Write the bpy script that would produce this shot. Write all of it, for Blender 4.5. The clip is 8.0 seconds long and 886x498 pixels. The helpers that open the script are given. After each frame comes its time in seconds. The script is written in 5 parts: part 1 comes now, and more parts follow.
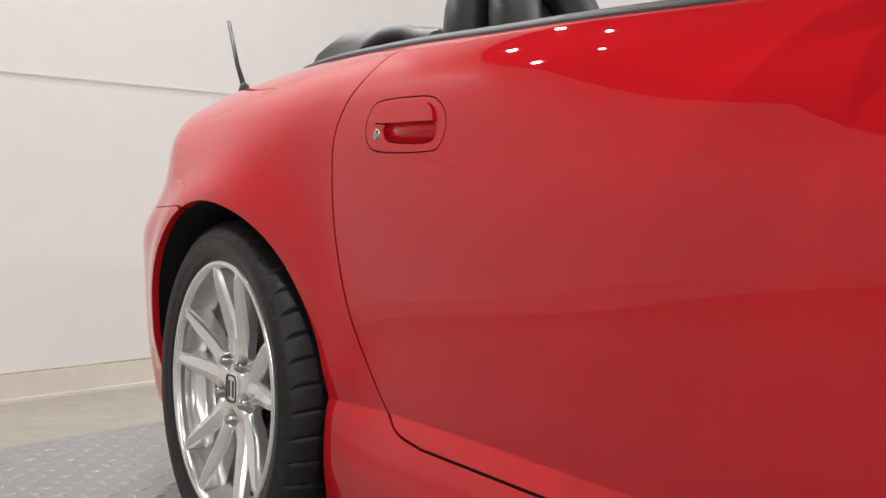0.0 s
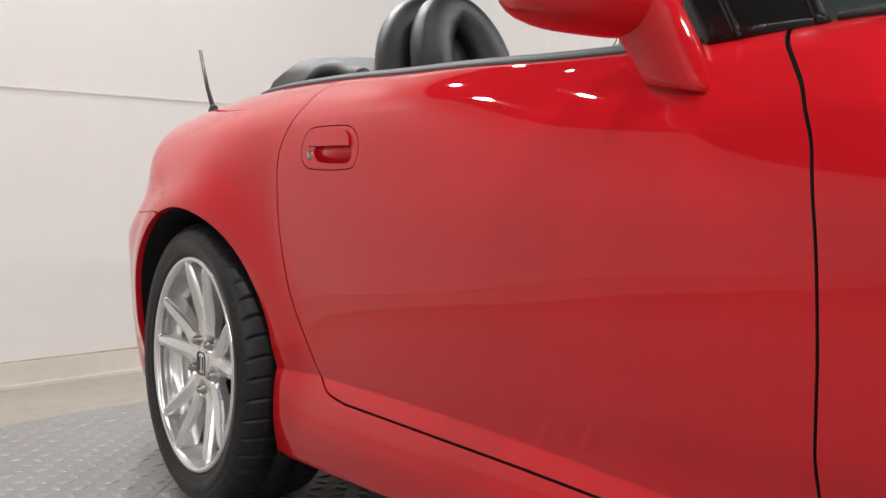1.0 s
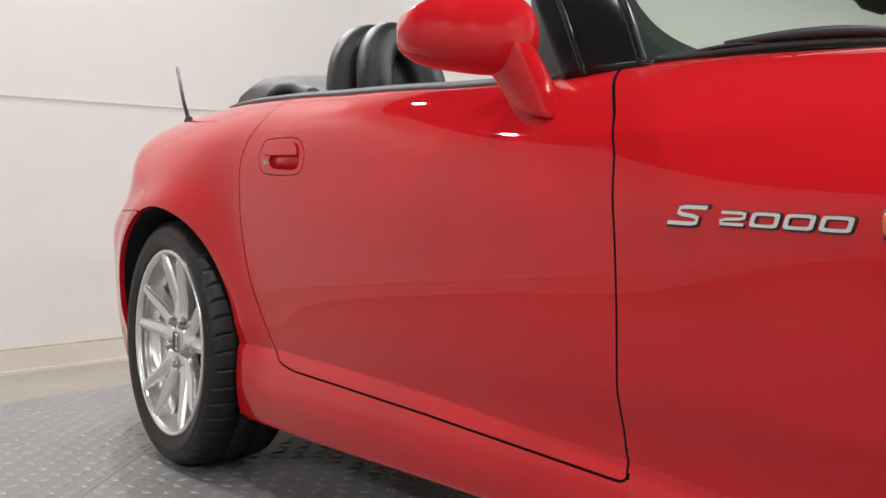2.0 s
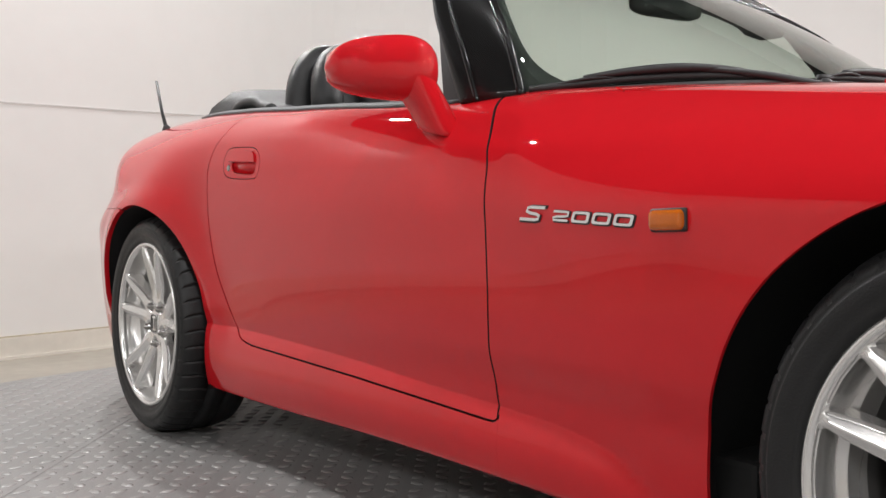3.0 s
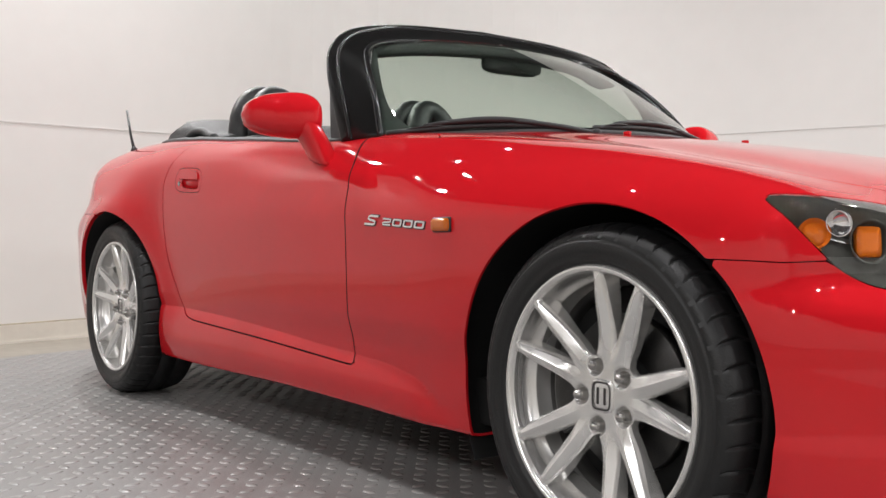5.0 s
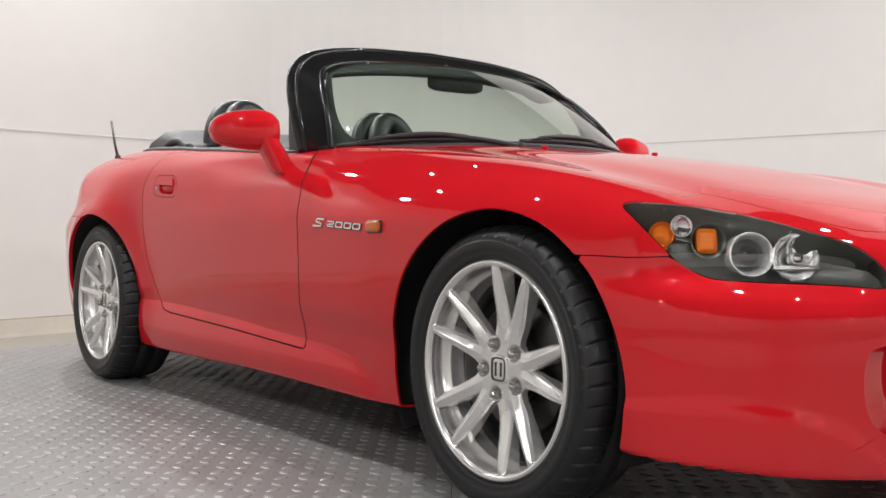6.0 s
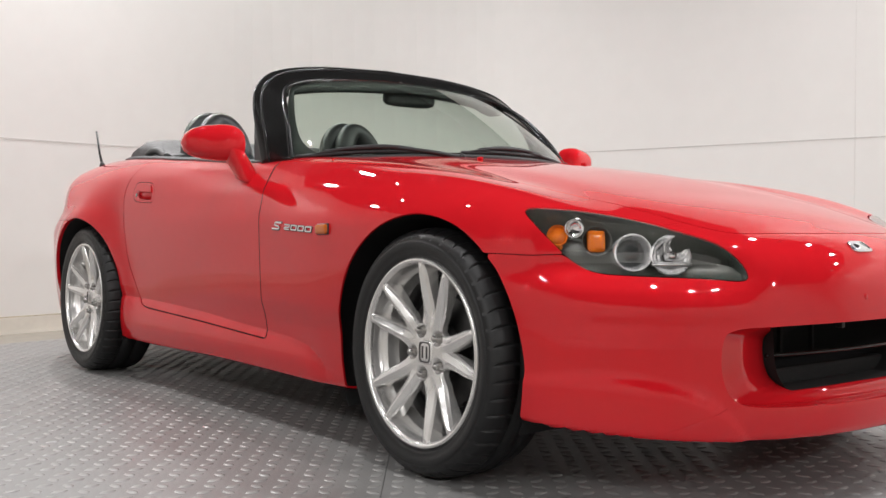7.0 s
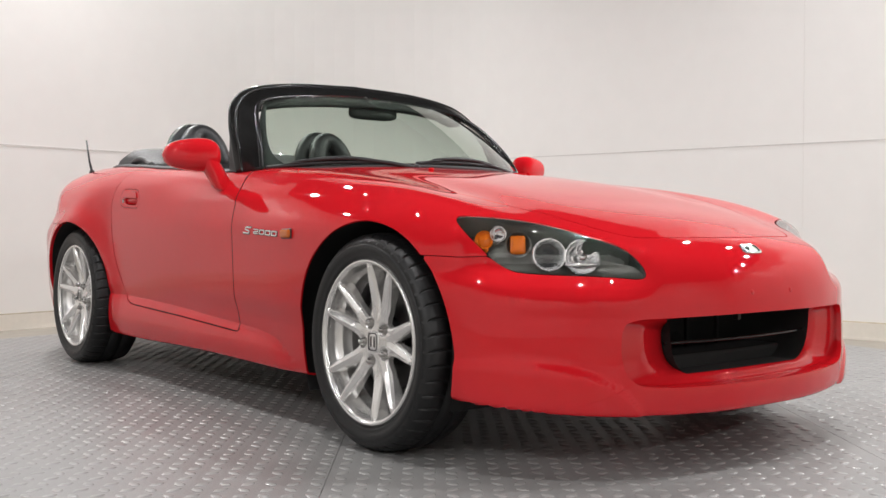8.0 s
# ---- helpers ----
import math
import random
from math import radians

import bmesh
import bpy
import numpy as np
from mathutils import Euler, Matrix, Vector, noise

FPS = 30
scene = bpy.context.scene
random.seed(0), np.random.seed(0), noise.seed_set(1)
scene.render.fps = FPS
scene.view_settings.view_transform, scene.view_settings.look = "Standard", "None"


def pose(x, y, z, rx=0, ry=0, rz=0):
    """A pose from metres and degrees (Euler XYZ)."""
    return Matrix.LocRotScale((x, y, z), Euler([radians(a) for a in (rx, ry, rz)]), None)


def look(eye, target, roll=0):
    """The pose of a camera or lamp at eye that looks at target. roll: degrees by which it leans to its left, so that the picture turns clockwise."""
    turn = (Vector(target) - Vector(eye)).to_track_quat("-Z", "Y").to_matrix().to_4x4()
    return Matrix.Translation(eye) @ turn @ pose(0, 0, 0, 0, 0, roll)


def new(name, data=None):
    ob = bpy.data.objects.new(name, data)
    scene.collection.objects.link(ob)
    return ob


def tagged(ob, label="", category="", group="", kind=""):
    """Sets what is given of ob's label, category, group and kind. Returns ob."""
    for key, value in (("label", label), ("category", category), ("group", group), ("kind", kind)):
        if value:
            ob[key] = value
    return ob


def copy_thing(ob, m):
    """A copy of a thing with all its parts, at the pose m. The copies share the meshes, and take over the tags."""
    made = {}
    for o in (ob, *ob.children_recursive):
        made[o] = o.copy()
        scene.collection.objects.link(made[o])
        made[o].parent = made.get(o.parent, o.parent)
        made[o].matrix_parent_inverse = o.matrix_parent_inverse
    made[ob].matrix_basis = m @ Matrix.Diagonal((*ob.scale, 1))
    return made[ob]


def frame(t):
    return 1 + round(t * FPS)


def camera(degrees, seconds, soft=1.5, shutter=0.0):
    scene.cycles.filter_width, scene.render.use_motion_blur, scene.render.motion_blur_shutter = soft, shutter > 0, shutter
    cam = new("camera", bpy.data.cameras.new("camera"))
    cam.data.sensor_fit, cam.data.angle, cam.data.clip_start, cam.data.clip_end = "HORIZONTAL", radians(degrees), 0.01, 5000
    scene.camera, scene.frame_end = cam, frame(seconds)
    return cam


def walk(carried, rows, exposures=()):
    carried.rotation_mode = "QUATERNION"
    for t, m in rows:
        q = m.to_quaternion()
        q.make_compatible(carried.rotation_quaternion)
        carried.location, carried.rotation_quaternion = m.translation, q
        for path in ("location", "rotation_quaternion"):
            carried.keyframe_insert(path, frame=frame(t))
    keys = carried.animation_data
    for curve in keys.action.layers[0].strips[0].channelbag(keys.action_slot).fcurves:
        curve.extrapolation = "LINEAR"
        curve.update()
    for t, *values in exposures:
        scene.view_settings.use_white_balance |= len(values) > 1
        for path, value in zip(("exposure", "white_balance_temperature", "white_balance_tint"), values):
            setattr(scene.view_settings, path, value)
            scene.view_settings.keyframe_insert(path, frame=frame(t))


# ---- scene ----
cam = camera(46.2, 8.0)
PATH = [
    (0, (0.567, -1.553, 0.62), (-1.087, -0.43, 0.559), -0.2),
    (0.5, (0.759, -1.597, 0.627), (-0.894, -0.474, 0.562), -0.4),
    (1, (0.959, -1.654, 0.635), (-0.69, -0.525, 0.562), -0.8),
    (1.5, (1.135, -1.708, 0.632), (-0.508, -0.569, 0.559), -0.9),
    (3, (1.712, -1.874, 0.63), (0.086, -0.711, 0.553), -0.7),
    (3.5, (1.909, -1.938, 0.634), (0.289, -0.767, 0.557), -0.8),
    (4, (2.104, -2.0, 0.631), (0.489, -0.822, 0.56), -0.5),
    (4.5, (2.303, -2.061, 0.619), (0.693, -0.875, 0.561), -0.1),
    (6, (2.887, -2.226, 0.621), (1.292, -1.02, 0.571), 0.2),
    (6.5, (3.072, -2.27, 0.618), (1.481, -1.059, 0.573), 0.2),
    (7, (3.256, -2.323, 0.62), (1.67, -1.106, 0.577), 0.2),
    (7.5, (3.441, -2.377, 0.626), (1.858, -1.156, 0.584), 0.2),
    (8, (3.63, -2.44, 0.641), (2.052, -1.213, 0.594), 0.1),
]
walk(cam, [(t, look(eye, target, roll)) for t, eye, target, roll in PATH])

# ---- world and light ----
world = bpy.data.worlds.new("dim_hall")
scene.world = world
world.use_nodes = True
world.node_tree.nodes["Background"].inputs[0].default_value = (0.05, 0.05, 0.05, 1)
world.node_tree.nodes["Background"].inputs[1].default_value = 0.3
scene.view_settings.exposure = 0.13
SOUTH_W, NORTH_W, WEST_W, EAST_W, WALL_FILL_W, OVER_FILL_W = 9.5, 22.0, 23.0, 27.0, 6.5, 19.0
LEAN = 42.0
LAMP_COLOUR = (1.0, 0.985, 0.985)
LAMP_Z = 3.32

# ---- materials ----


def mat(name, colour, rough=0.5, metal=0.0, coat=0.0, vary=0.0, scale=6.0, bump=0.0, bump_scale=60.0,
        transmission=0.0, ior=1.45, emit=0.0, spec=0.5, rough_vary=0.0, coat_rough=0.03, island=0.0):
    m = bpy.data.materials.new(name)
    m.use_nodes = True
    n, l = m.node_tree.nodes, m.node_tree.links
    b = n["Principled BSDF"]
    b.inputs["Base Color"].default_value = (*colour, 1)
    b.inputs["Roughness"].default_value = rough
    b.inputs["Metallic"].default_value = metal
    b.inputs["Coat Weight"].default_value = coat
    b.inputs["Coat Roughness"].default_value = coat_rough
    b.inputs["Transmission Weight"].default_value = transmission
    b.inputs["IOR"].default_value = ior
    b.inputs["Specular IOR Level"].default_value = spec
    if emit:
        b.inputs["Emission Color"].default_value = (*colour, 1)
        b.inputs["Emission Strength"].default_value = emit
    tc = n.new("ShaderNodeTexCoord")
    if vary or rough_vary:
        big, small = n.new("ShaderNodeTexNoise"), n.new("ShaderNodeTexNoise")
        big.inputs["Scale"].default_value, small.inputs["Scale"].default_value = scale, scale * 9
        big.inputs["Detail"].default_value = small.inputs["Detail"].default_value = 5
        l.new(tc.outputs["Object"], big.inputs["Vector"])
        l.new(tc.outputs["Object"], small.inputs["Vector"])
        mix = n.new("ShaderNodeMath")
        mix.operation = "ADD"
        l.new(big.outputs["Fac"], mix.inputs[0])
        l.new(small.outputs["Fac"], mix.inputs[1])
        if vary:
            mr = n.new("ShaderNodeMapRange")
            mr.inputs["From Min"].default_value, mr.inputs["From Max"].default_value = 0.6, 1.4
            mr.inputs["To Min"].default_value, mr.inputs["To Max"].default_value = 1 - vary, 1 + vary
            l.new(mix.outputs[0], mr.inputs["Value"])
            hs = n.new("ShaderNodeHueSaturation")
            hs.inputs["Color"].default_value = (*colour, 1)
            l.new(mr.outputs["Result"], hs.inputs["Value"])
            l.new(hs.outputs["Color"], b.inputs["Base Color"])
        if rough_vary:
            mr2 = n.new("ShaderNodeMapRange")
            mr2.inputs["From Min"].default_value, mr2.inputs["From Max"].default_value = 0.6, 1.4
            mr2.inputs["To Min"].default_value, mr2.inputs["To Max"].default_value = rough - rough_vary, rough + rough_vary
            l.new(mix.outputs[0], mr2.inputs["Value"])
            l.new(mr2.outputs["Result"], b.inputs["Roughness"])
    if bump:
        nb, bp = n.new("ShaderNodeTexNoise"), n.new("ShaderNodeBump")
        nb.inputs["Scale"].default_value, nb.inputs["Detail"].default_value = bump_scale, 4
        bp.inputs["Strength"].default_value, bp.inputs["Distance"].default_value = bump, 0.004
        l.new(tc.outputs["Object"], nb.inputs["Vector"])
        l.new(nb.outputs["Fac"], bp.inputs["Height"])
        l.new(bp.outputs["Normal"], b.inputs["Normal"])
    return m


RED = mat("red_paint", (0.57, 0.0105, 0.0170), rough=0.6, coat=1.0, coat_rough=0.012, vary=0.03, scale=3, spec=0.0)
BLACK_GLOSS = mat("black_gloss", (0.009, 0.009, 0.009), rough=0.2, spec=0.4, vary=0.2, scale=8)
BLACK_PLASTIC = mat("black_plastic", (0.018, 0.018, 0.019), rough=0.5, vary=0.2, scale=12, bump=0.15, bump_scale=400)
DARK = mat("dark_parts_and_gap_shade", (0.008, 0.008, 0.008), rough=0.85, vary=0.3, scale=10)
VINYL = mat("black_vinyl", (0.022, 0.022, 0.023), rough=0.48, vary=0.2, scale=8, bump=0.4, bump_scale=500)
LEATHER = mat("black_leather", (0.017, 0.017, 0.018), rough=0.38, vary=0.2, scale=9, bump=0.3, bump_scale=300)
RUBBER = mat("tyre_rubber", (0.009, 0.009, 0.0095), rough=0.46, vary=0.25, scale=10, bump=0.2, bump_scale=300, rough_vary=0.1)
SEAL_AND_SHADE = mat("seal_and_gap_shade", (0.020, 0.020, 0.021), rough=0.62, vary=0.2, scale=10)
ALLOY = mat("silver_alloy", (0.80, 0.79, 0.775), rough=0.23, metal=0.74, vary=0.02, scale=6)
ALLOY_SHADE = mat("shaded_barrel", (0.07, 0.068, 0.066), rough=0.6, metal=0.4, vary=0.05, scale=8)
LAMP_SILVER = mat("lamp_silver", (0.90, 0.90, 0.90), rough=0.14, metal=0.8, vary=0.03, scale=30)
NUT = mat("dark_chrome", (0.42, 0.41, 0.40), rough=0.2, metal=1.0, vary=0.05, scale=30)
CHROME = mat("chrome", (0.85, 0.85, 0.86), rough=0.09, metal=1.0, rough_vary=0.03, scale=30)
STEEL = mat("brake_steel", (0.055, 0.053, 0.052), rough=0.42, metal=0.8, vary=0.2, scale=30)
AMBER = mat("amber_lens", (0.52, 0.115, 0.004), rough=0.10, coat=0.5, vary=0.1, scale=60)
AMBER_DEEP = mat("deep_amber", (0.42, 0.095, 0.005), rough=0.08, coat=0.8, vary=0.1, scale=60)
GLASS = mat("tinted_glass", (0.66, 0.765, 0.68), rough=0.0, transmission=1.0, ior=1.45)
LENS = mat("clear_lens", (0.97, 0.97, 0.97), rough=0.0, transmission=1.0, ior=1.45)
DARK_GLASS = mat("dark_glass", (0.02, 0.022, 0.022), rough=0.04, spec=1.0, coat=1.0)
LAMP_BOWL = mat("lamp_bowl", (0.055, 0.056, 0.049), rough=0.24, metal=0.4, vary=0.15, scale=20)
WALL = mat("white_wall_paint", (0.80, 0.795, 0.775), rough=0.6, vary=0.02, scale=0.8, bump=0.05, bump_scale=40)
SKIRT = mat("cream_skirting", (0.72, 0.69, 0.62), rough=0.5, vary=0.06, scale=3)
CAULK = mat("stained_caulk", (0.50, 0.44, 0.33), rough=0.7, vary=0.45, scale=2.2)
SEAM = mat("wall_joint", (0.60, 0.59, 0.57), rough=0.6, vary=0.1, scale=5)
SEAM_FAINT = mat("faint_joint", (0.73, 0.72, 0.70), rough=0.6, vary=0.05, scale=5)
CONCRETE = mat("beige_concrete", (0.33, 0.30, 0.255), rough=0.6, vary=0.12, scale=1.5, bump=0.1, bump_scale=60)
PLATE = mat("grey_plate", (0.238, 0.235, 0.231), rough=0.4, vary=0.12, scale=1.6, bump=0.12, bump_scale=120, rough_vary=0.12)
STUD = mat("worn_stud", (0.275, 0.271, 0.264), rough=0.36, vary=0.16, scale=2.0, rough_vary=0.1)
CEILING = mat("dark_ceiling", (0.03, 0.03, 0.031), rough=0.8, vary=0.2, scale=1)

# ---- building helpers ----


def obj(name, bm, material, parent=None, smooth=True):
    me = bpy.data.meshes.new(name)
    bm.to_mesh(me)
    bm.free()
    ob = new(name, me)
    me.materials.append(material)
    if smooth:
        me.polygons.foreach_set("use_smooth", [True] * len(me.polygons))
    if parent:
        ob.parent = parent
    return ob


def part(name, bm, material, parent, label="", smooth=True):
    return tagged(obj(name, bm, material, parent, smooth), label)


def box_bm(size, at=(0, 0, 0), bevel=0.0, turn=None, segments=2):
    bm = bmesh.new()
    bmesh.ops.create_cube(bm, size=1)
    bmesh.ops.scale(bm, vec=size, verts=bm.verts)
    if bevel:
        bmesh.ops.bevel(bm, geom=bm.edges[:], offset=bevel, segments=segments, affect="EDGES", profile=0.6)
    if turn is not None:
        bmesh.ops.transform(bm, matrix=turn, verts=bm.verts)
    bmesh.ops.translate(bm, vec=at, verts=bm.verts)
    return bm


def revolve(profile, steps=96, axis="y", close=False):
    """A mesh turned from (radius, along) pairs about the axis."""
    bm = bmesh.new()
    rings = []
    for k in range(steps):
        a = 2 * math.pi * k / steps
        ring = []
        for r, h in profile:
            p = (r * math.cos(a), h, r * math.sin(a)) if axis == "y" else (r * math.cos(a), r * math.sin(a), h)
            ring.append(bm.verts.new(p))
        rings.append(ring)
    count = len(profile) if close else len(profile) - 1
    for k in range(steps):
        a, b = rings[k], rings[(k + 1) % steps]
        for j in range(count):
            i = (j + 1) % len(profile)
            bm.faces.new((a[j], a[i], b[i], b[j]))
    bmesh.ops.recalc_face_normals(bm, faces=bm.faces[:])
    return bm


def loft(rings, cap=True, closed=True):
    """A skin over rings of points, all of one length."""
    bm = bmesh.new()
    vs = [[bm.verts.new(p) for p in r] for r in rings]
    m = len(vs[0])
    for a, b in zip(vs, vs[1:]):
        for j in range(m if closed else m - 1):
            i = (j + 1) % m
            bm.faces.new((a[j], a[i], b[i], b[j]))
    if cap and closed:
        bm.faces.new(vs[0][::-1])
        bm.faces.new(vs[-1])
    bmesh.ops.recalc_face_normals(bm, faces=bm.faces[:])
    return bm


def oval(n, power=2.0):
    """Points of a unit superellipse."""
    out = []
    for k in range(n):
        a = 2 * math.pi * k / n
        c, s = math.cos(a), math.sin(a)
        out.append((math.copysign(abs(c) ** (2 / power), c), math.copysign(abs(s) ** (2 / power), s)))
    return out


def tube(points, radius, n=10):
    """A round bar along points; radius: one for all or one for each."""
    pts = [Vector(p) for p in points]
    rad = radius if isinstance(radius, (list, tuple)) else [radius] * len(pts)
    rings = []
    side = None
    for k, p in enumerate(pts):
        d = (pts[min(k + 1, len(pts) - 1)] - pts[max(k - 1, 0)]).normalized()
        if side is None:
            side = d.orthogonal().normalized()
        side = (side - d * side.dot(d)).normalized()
        up = d.cross(side)
        rings.append([p + rad[k] * (math.cos(2 * math.pi * j / n) * side + math.sin(2 * math.pi * j / n) * up) for j in range(n)])
    return loft(rings)


def hermite(xs, ys, x, steady=False):
    """A smooth curve through (xs, ys), held flat past its ends; steady: with no swing past its points."""
    xs, ys = np.asarray(xs, float), np.asarray(ys, float)
    d = np.diff(ys) / np.diff(xs)
    m = np.empty_like(ys)
    m[0], m[-1] = d[0], d[-1]
    h = np.diff(xs)
    m[1:-1] = (d[:-1] * h[1:] + d[1:] * h[:-1]) / (h[1:] + h[:-1])
    if steady:
        m[1:-1] = np.where(d[:-1] * d[1:] > 0, 2 * d[:-1] * d[1:] / (d[:-1] + d[1:] + 1e-12), 0.0)
    x = np.clip(x, xs[0], xs[-1])
    k = np.clip(np.searchsorted(xs, x) - 1, 0, len(xs) - 2)
    t = (x - xs[k]) / h[k]
    return ((1 + 2 * t) * (1 - t) ** 2 * ys[k] + t * (1 - t) ** 2 * h[k] * m[k]
            + t * t * (3 - 2 * t) * ys[k + 1] + t * t * (t - 1) * h[k] * m[k + 1])


def curve_points(points, n=8, closed=False):
    """A denser, smooth line through points."""
    p = [np.asarray(q, float) for q in points]
    out = []
    last = len(p) if closed else len(p) - 1
    for k in range(last):
        if closed:
            a, b, c, d = p[k - 1], p[k], p[(k + 1) % len(p)], p[(k + 2) % len(p)]
        else:
            b, c = p[k], p[k + 1]
            a = p[k - 1] if k else 2 * b - c
            d = p[k + 2] if k + 2 < len(p) else 2 * c - b
        for t in np.arange(n) / n:
            out.append(0.5 * (2 * b + (c - a) * t + (2 * a - 5 * b + 4 * c - d) * t * t + (3 * b - a - 3 * c + d) * t ** 3))
    if not closed:
        out.append(p[-1])
    return np.array(out)


def inside(poly, u, v):
    """Signed distance to a closed outline in a plane, positive within."""
    best, odd = np.full(u.shape, 1e9), np.zeros(u.shape, bool)
    for (ax, ay), (bx, by) in zip(poly, np.roll(poly, -1, axis=0)):
        ex, ey = bx - ax, by - ay
        t = np.clip(((u - ax) * ex + (v - ay) * ey) / (ex * ex + ey * ey + 1e-12), 0, 1)
        best = np.minimum(best, (u - ax - t * ex) ** 2 + (v - ay - t * ey) ** 2)
        if ay != by:
            odd ^= ((ay > v) != (by > v)) & (u < (bx - ax) * (v - ay) / (by - ay) + ax)
    return np.where(odd, 1, -1) * np.sqrt(best)


def smax(a, b, k):
    h = np.maximum(k - np.abs(a - b), 0) / k
    return np.maximum(a, b) + h ** 3 * k / 6


# ---- the hall ----
ROOM = math.radians(11.4)
FLOOR_Z, WALL_TOP, ROOF = -0.07, 3.3, 4.2
rx, ry = np.array((math.cos(ROOM), math.sin(ROOM))), np.array((-math.sin(ROOM), math.cos(ROOM)))
corner = np.array((-4.245, 2.68))
ROOM_L, ROOM_W, TURN_R = 12.0, 9.6, 1.5


def room_outline(inset=0.0, n=14):
    """The hall's inner outline in plan, with one rounded corner."""
    pts = []
    c = corner + (rx - ry) * TURN_R
    for k in range(n + 1):
        a = math.pi / 2 * k / n
        pts.append(c + (TURN_R - inset) * (math.sin(a) * -rx * 0 + (-math.cos(a)) * rx + math.sin(a) * ry))
    far = corner + rx * (ROOM_L - inset) - ry * inset
    near = corner + rx * (ROOM_L - inset) - ry * (ROOM_W - inset)
    left = corner + rx * inset - ry * (ROOM_W - inset)
    return pts + [far, near, left]


def wall_strip(name, pts, z0, z1, thick, material, label, category):
    """A standing strip along pts, thick to the outside (minus: to the inside)."""
    pts = [np.asarray(p) for p in pts]
    rings = []
    for k, p in enumerate(pts):
        d = pts[min(k + 1, len(pts) - 1)] - pts[max(k - 1, 0)]
        d = d / np.linalg.norm(d)
        o = np.array((-d[1], d[0])) * thick
        q = p + o
        rings.append([(p[0], p[1], z0), (p[0], p[1], z1), (q[0], q[1], z1), (q[0], q[1], z0)])
    ob = obj(name, loft(rings), material, smooth=False)
    return tagged(ob, label, category, kind="structure")


outline = room_outline()
wall_strip("wall_west", [outline[-1], outline[0]], FLOOR_Z - 0.2, WALL_TOP, 0.2, WALL, "smooth white painted studio wall with a horizontal joint", "wall")
wall_strip("wall_corner", outline[:15], FLOOR_Z - 0.2, WALL_TOP, 0.2, WALL, "rounded white painted corner between two studio walls", "wall")
wall_strip("wall_north", [outline[14], outline[15]], FLOOR_Z - 0.2, WALL_TOP, 0.2, WALL, "smooth white painted studio wall with panel joints", "wall")
wall_strip("wall_east", [outline[15], outline[16]], FLOOR_Z - 0.2, WALL_TOP, 0.2, WALL, "plain white painted studio wall", "wall")
wall_strip("wall_south", [outline[16], outline[17]], FLOOR_Z - 0.2, WALL_TOP, 0.2, WALL, "plain white painted studio wall", "wall")
# unseen band, added and coloured dark to give the paint a crisp reflected edge
wall_strip("unseen_dark_band", [outline[-1]] + outline, WALL_TOP, ROOF, 0.2, CEILING, "added unseen dark band above the white boards", "wall")
run = [outline[-1]] + outline[:16]
wall_strip("baseboard", run, FLOOR_Z, FLOOR_Z + 0.106, -0.014, SKIRT, "cream painted skirting board, slightly scuffed", "baseboard")
wall_strip("trim_caulk", run, FLOOR_Z + 0.106, FLOOR_Z + 0.113, -0.008, CAULK, "stained caulk bead on top of the skirting", "trim")
wall_strip("trim_joint", run, 1.163, 1.169, -0.003, SEAM, "thin horizontal joint line between wall panels", "trim")
wall_strip("trim_base_bead", run, FLOOR_Z, FLOOR_Z + 0.014, -0.02, SKIRT, "pale bead along the foot of the skirting", "trim")
for along in (4.1, 7.2):
    q = corner + rx * along - ry * 0.0015
    bm = box_bm((0.0025, 0.003, WALL_TOP - FLOOR_Z - 0.14), (q[0], q[1], (WALL_TOP + FLOOR_Z + 0.14) / 2), turn=Matrix.Rotation(ROOM, 4, "Z"))
    tagged(obj("trim_upright_joint", bm, SEAM_FAINT, smooth=False), "thin upright joint line between wall panels", "trim", kind="structure")

mid = corner + rx * ROOM_L / 2 - ry * ROOM_W / 2
bm = box_bm((ROOM_L + 0.4, ROOM_W + 0.4, 0.1), turn=Matrix.Rotation(ROOM, 4, "Z"))
bmesh.ops.translate(bm, vec=(mid[0], mid[1], FLOOR_Z - 0.05), verts=bm.verts)
tagged(obj("floor", bm, CONCRETE, smooth=False), "beige polished concrete floor round the platform", "floor", kind="structure")
bm = box_bm((ROOM_L + 0.4, ROOM_W + 0.4, 0.1), turn=Matrix.Rotation(ROOM, 4, "Z"))
bmesh.ops.translate(bm, vec=(mid[0], mid[1], ROOF + 0.05), verts=bm.verts)
tagged(obj("ceiling", bm, CEILING, smooth=False), "dark grey ceiling", "ceiling", kind="structure")

# the round platform of checker plate
PLAT_C, PLAT_R, PLAT_TURN = np.array((0.2, -0.05)), 2.76, math.radians(-37.2)
platform = new("turntable")
tagged(platform, "round low grey platform of worn checker plate", "platform")
px, py = np.array((math.cos(PLAT_TURN), math.sin(PLAT_TURN))), np.array((-math.sin(PLAT_TURN), math.cos(PLAT_TURN)))
joint_at = np.array((0.96, -0.742)) - PLAT_C
JOINT_V = float(joint_at @ py)
GAP = 0.0008


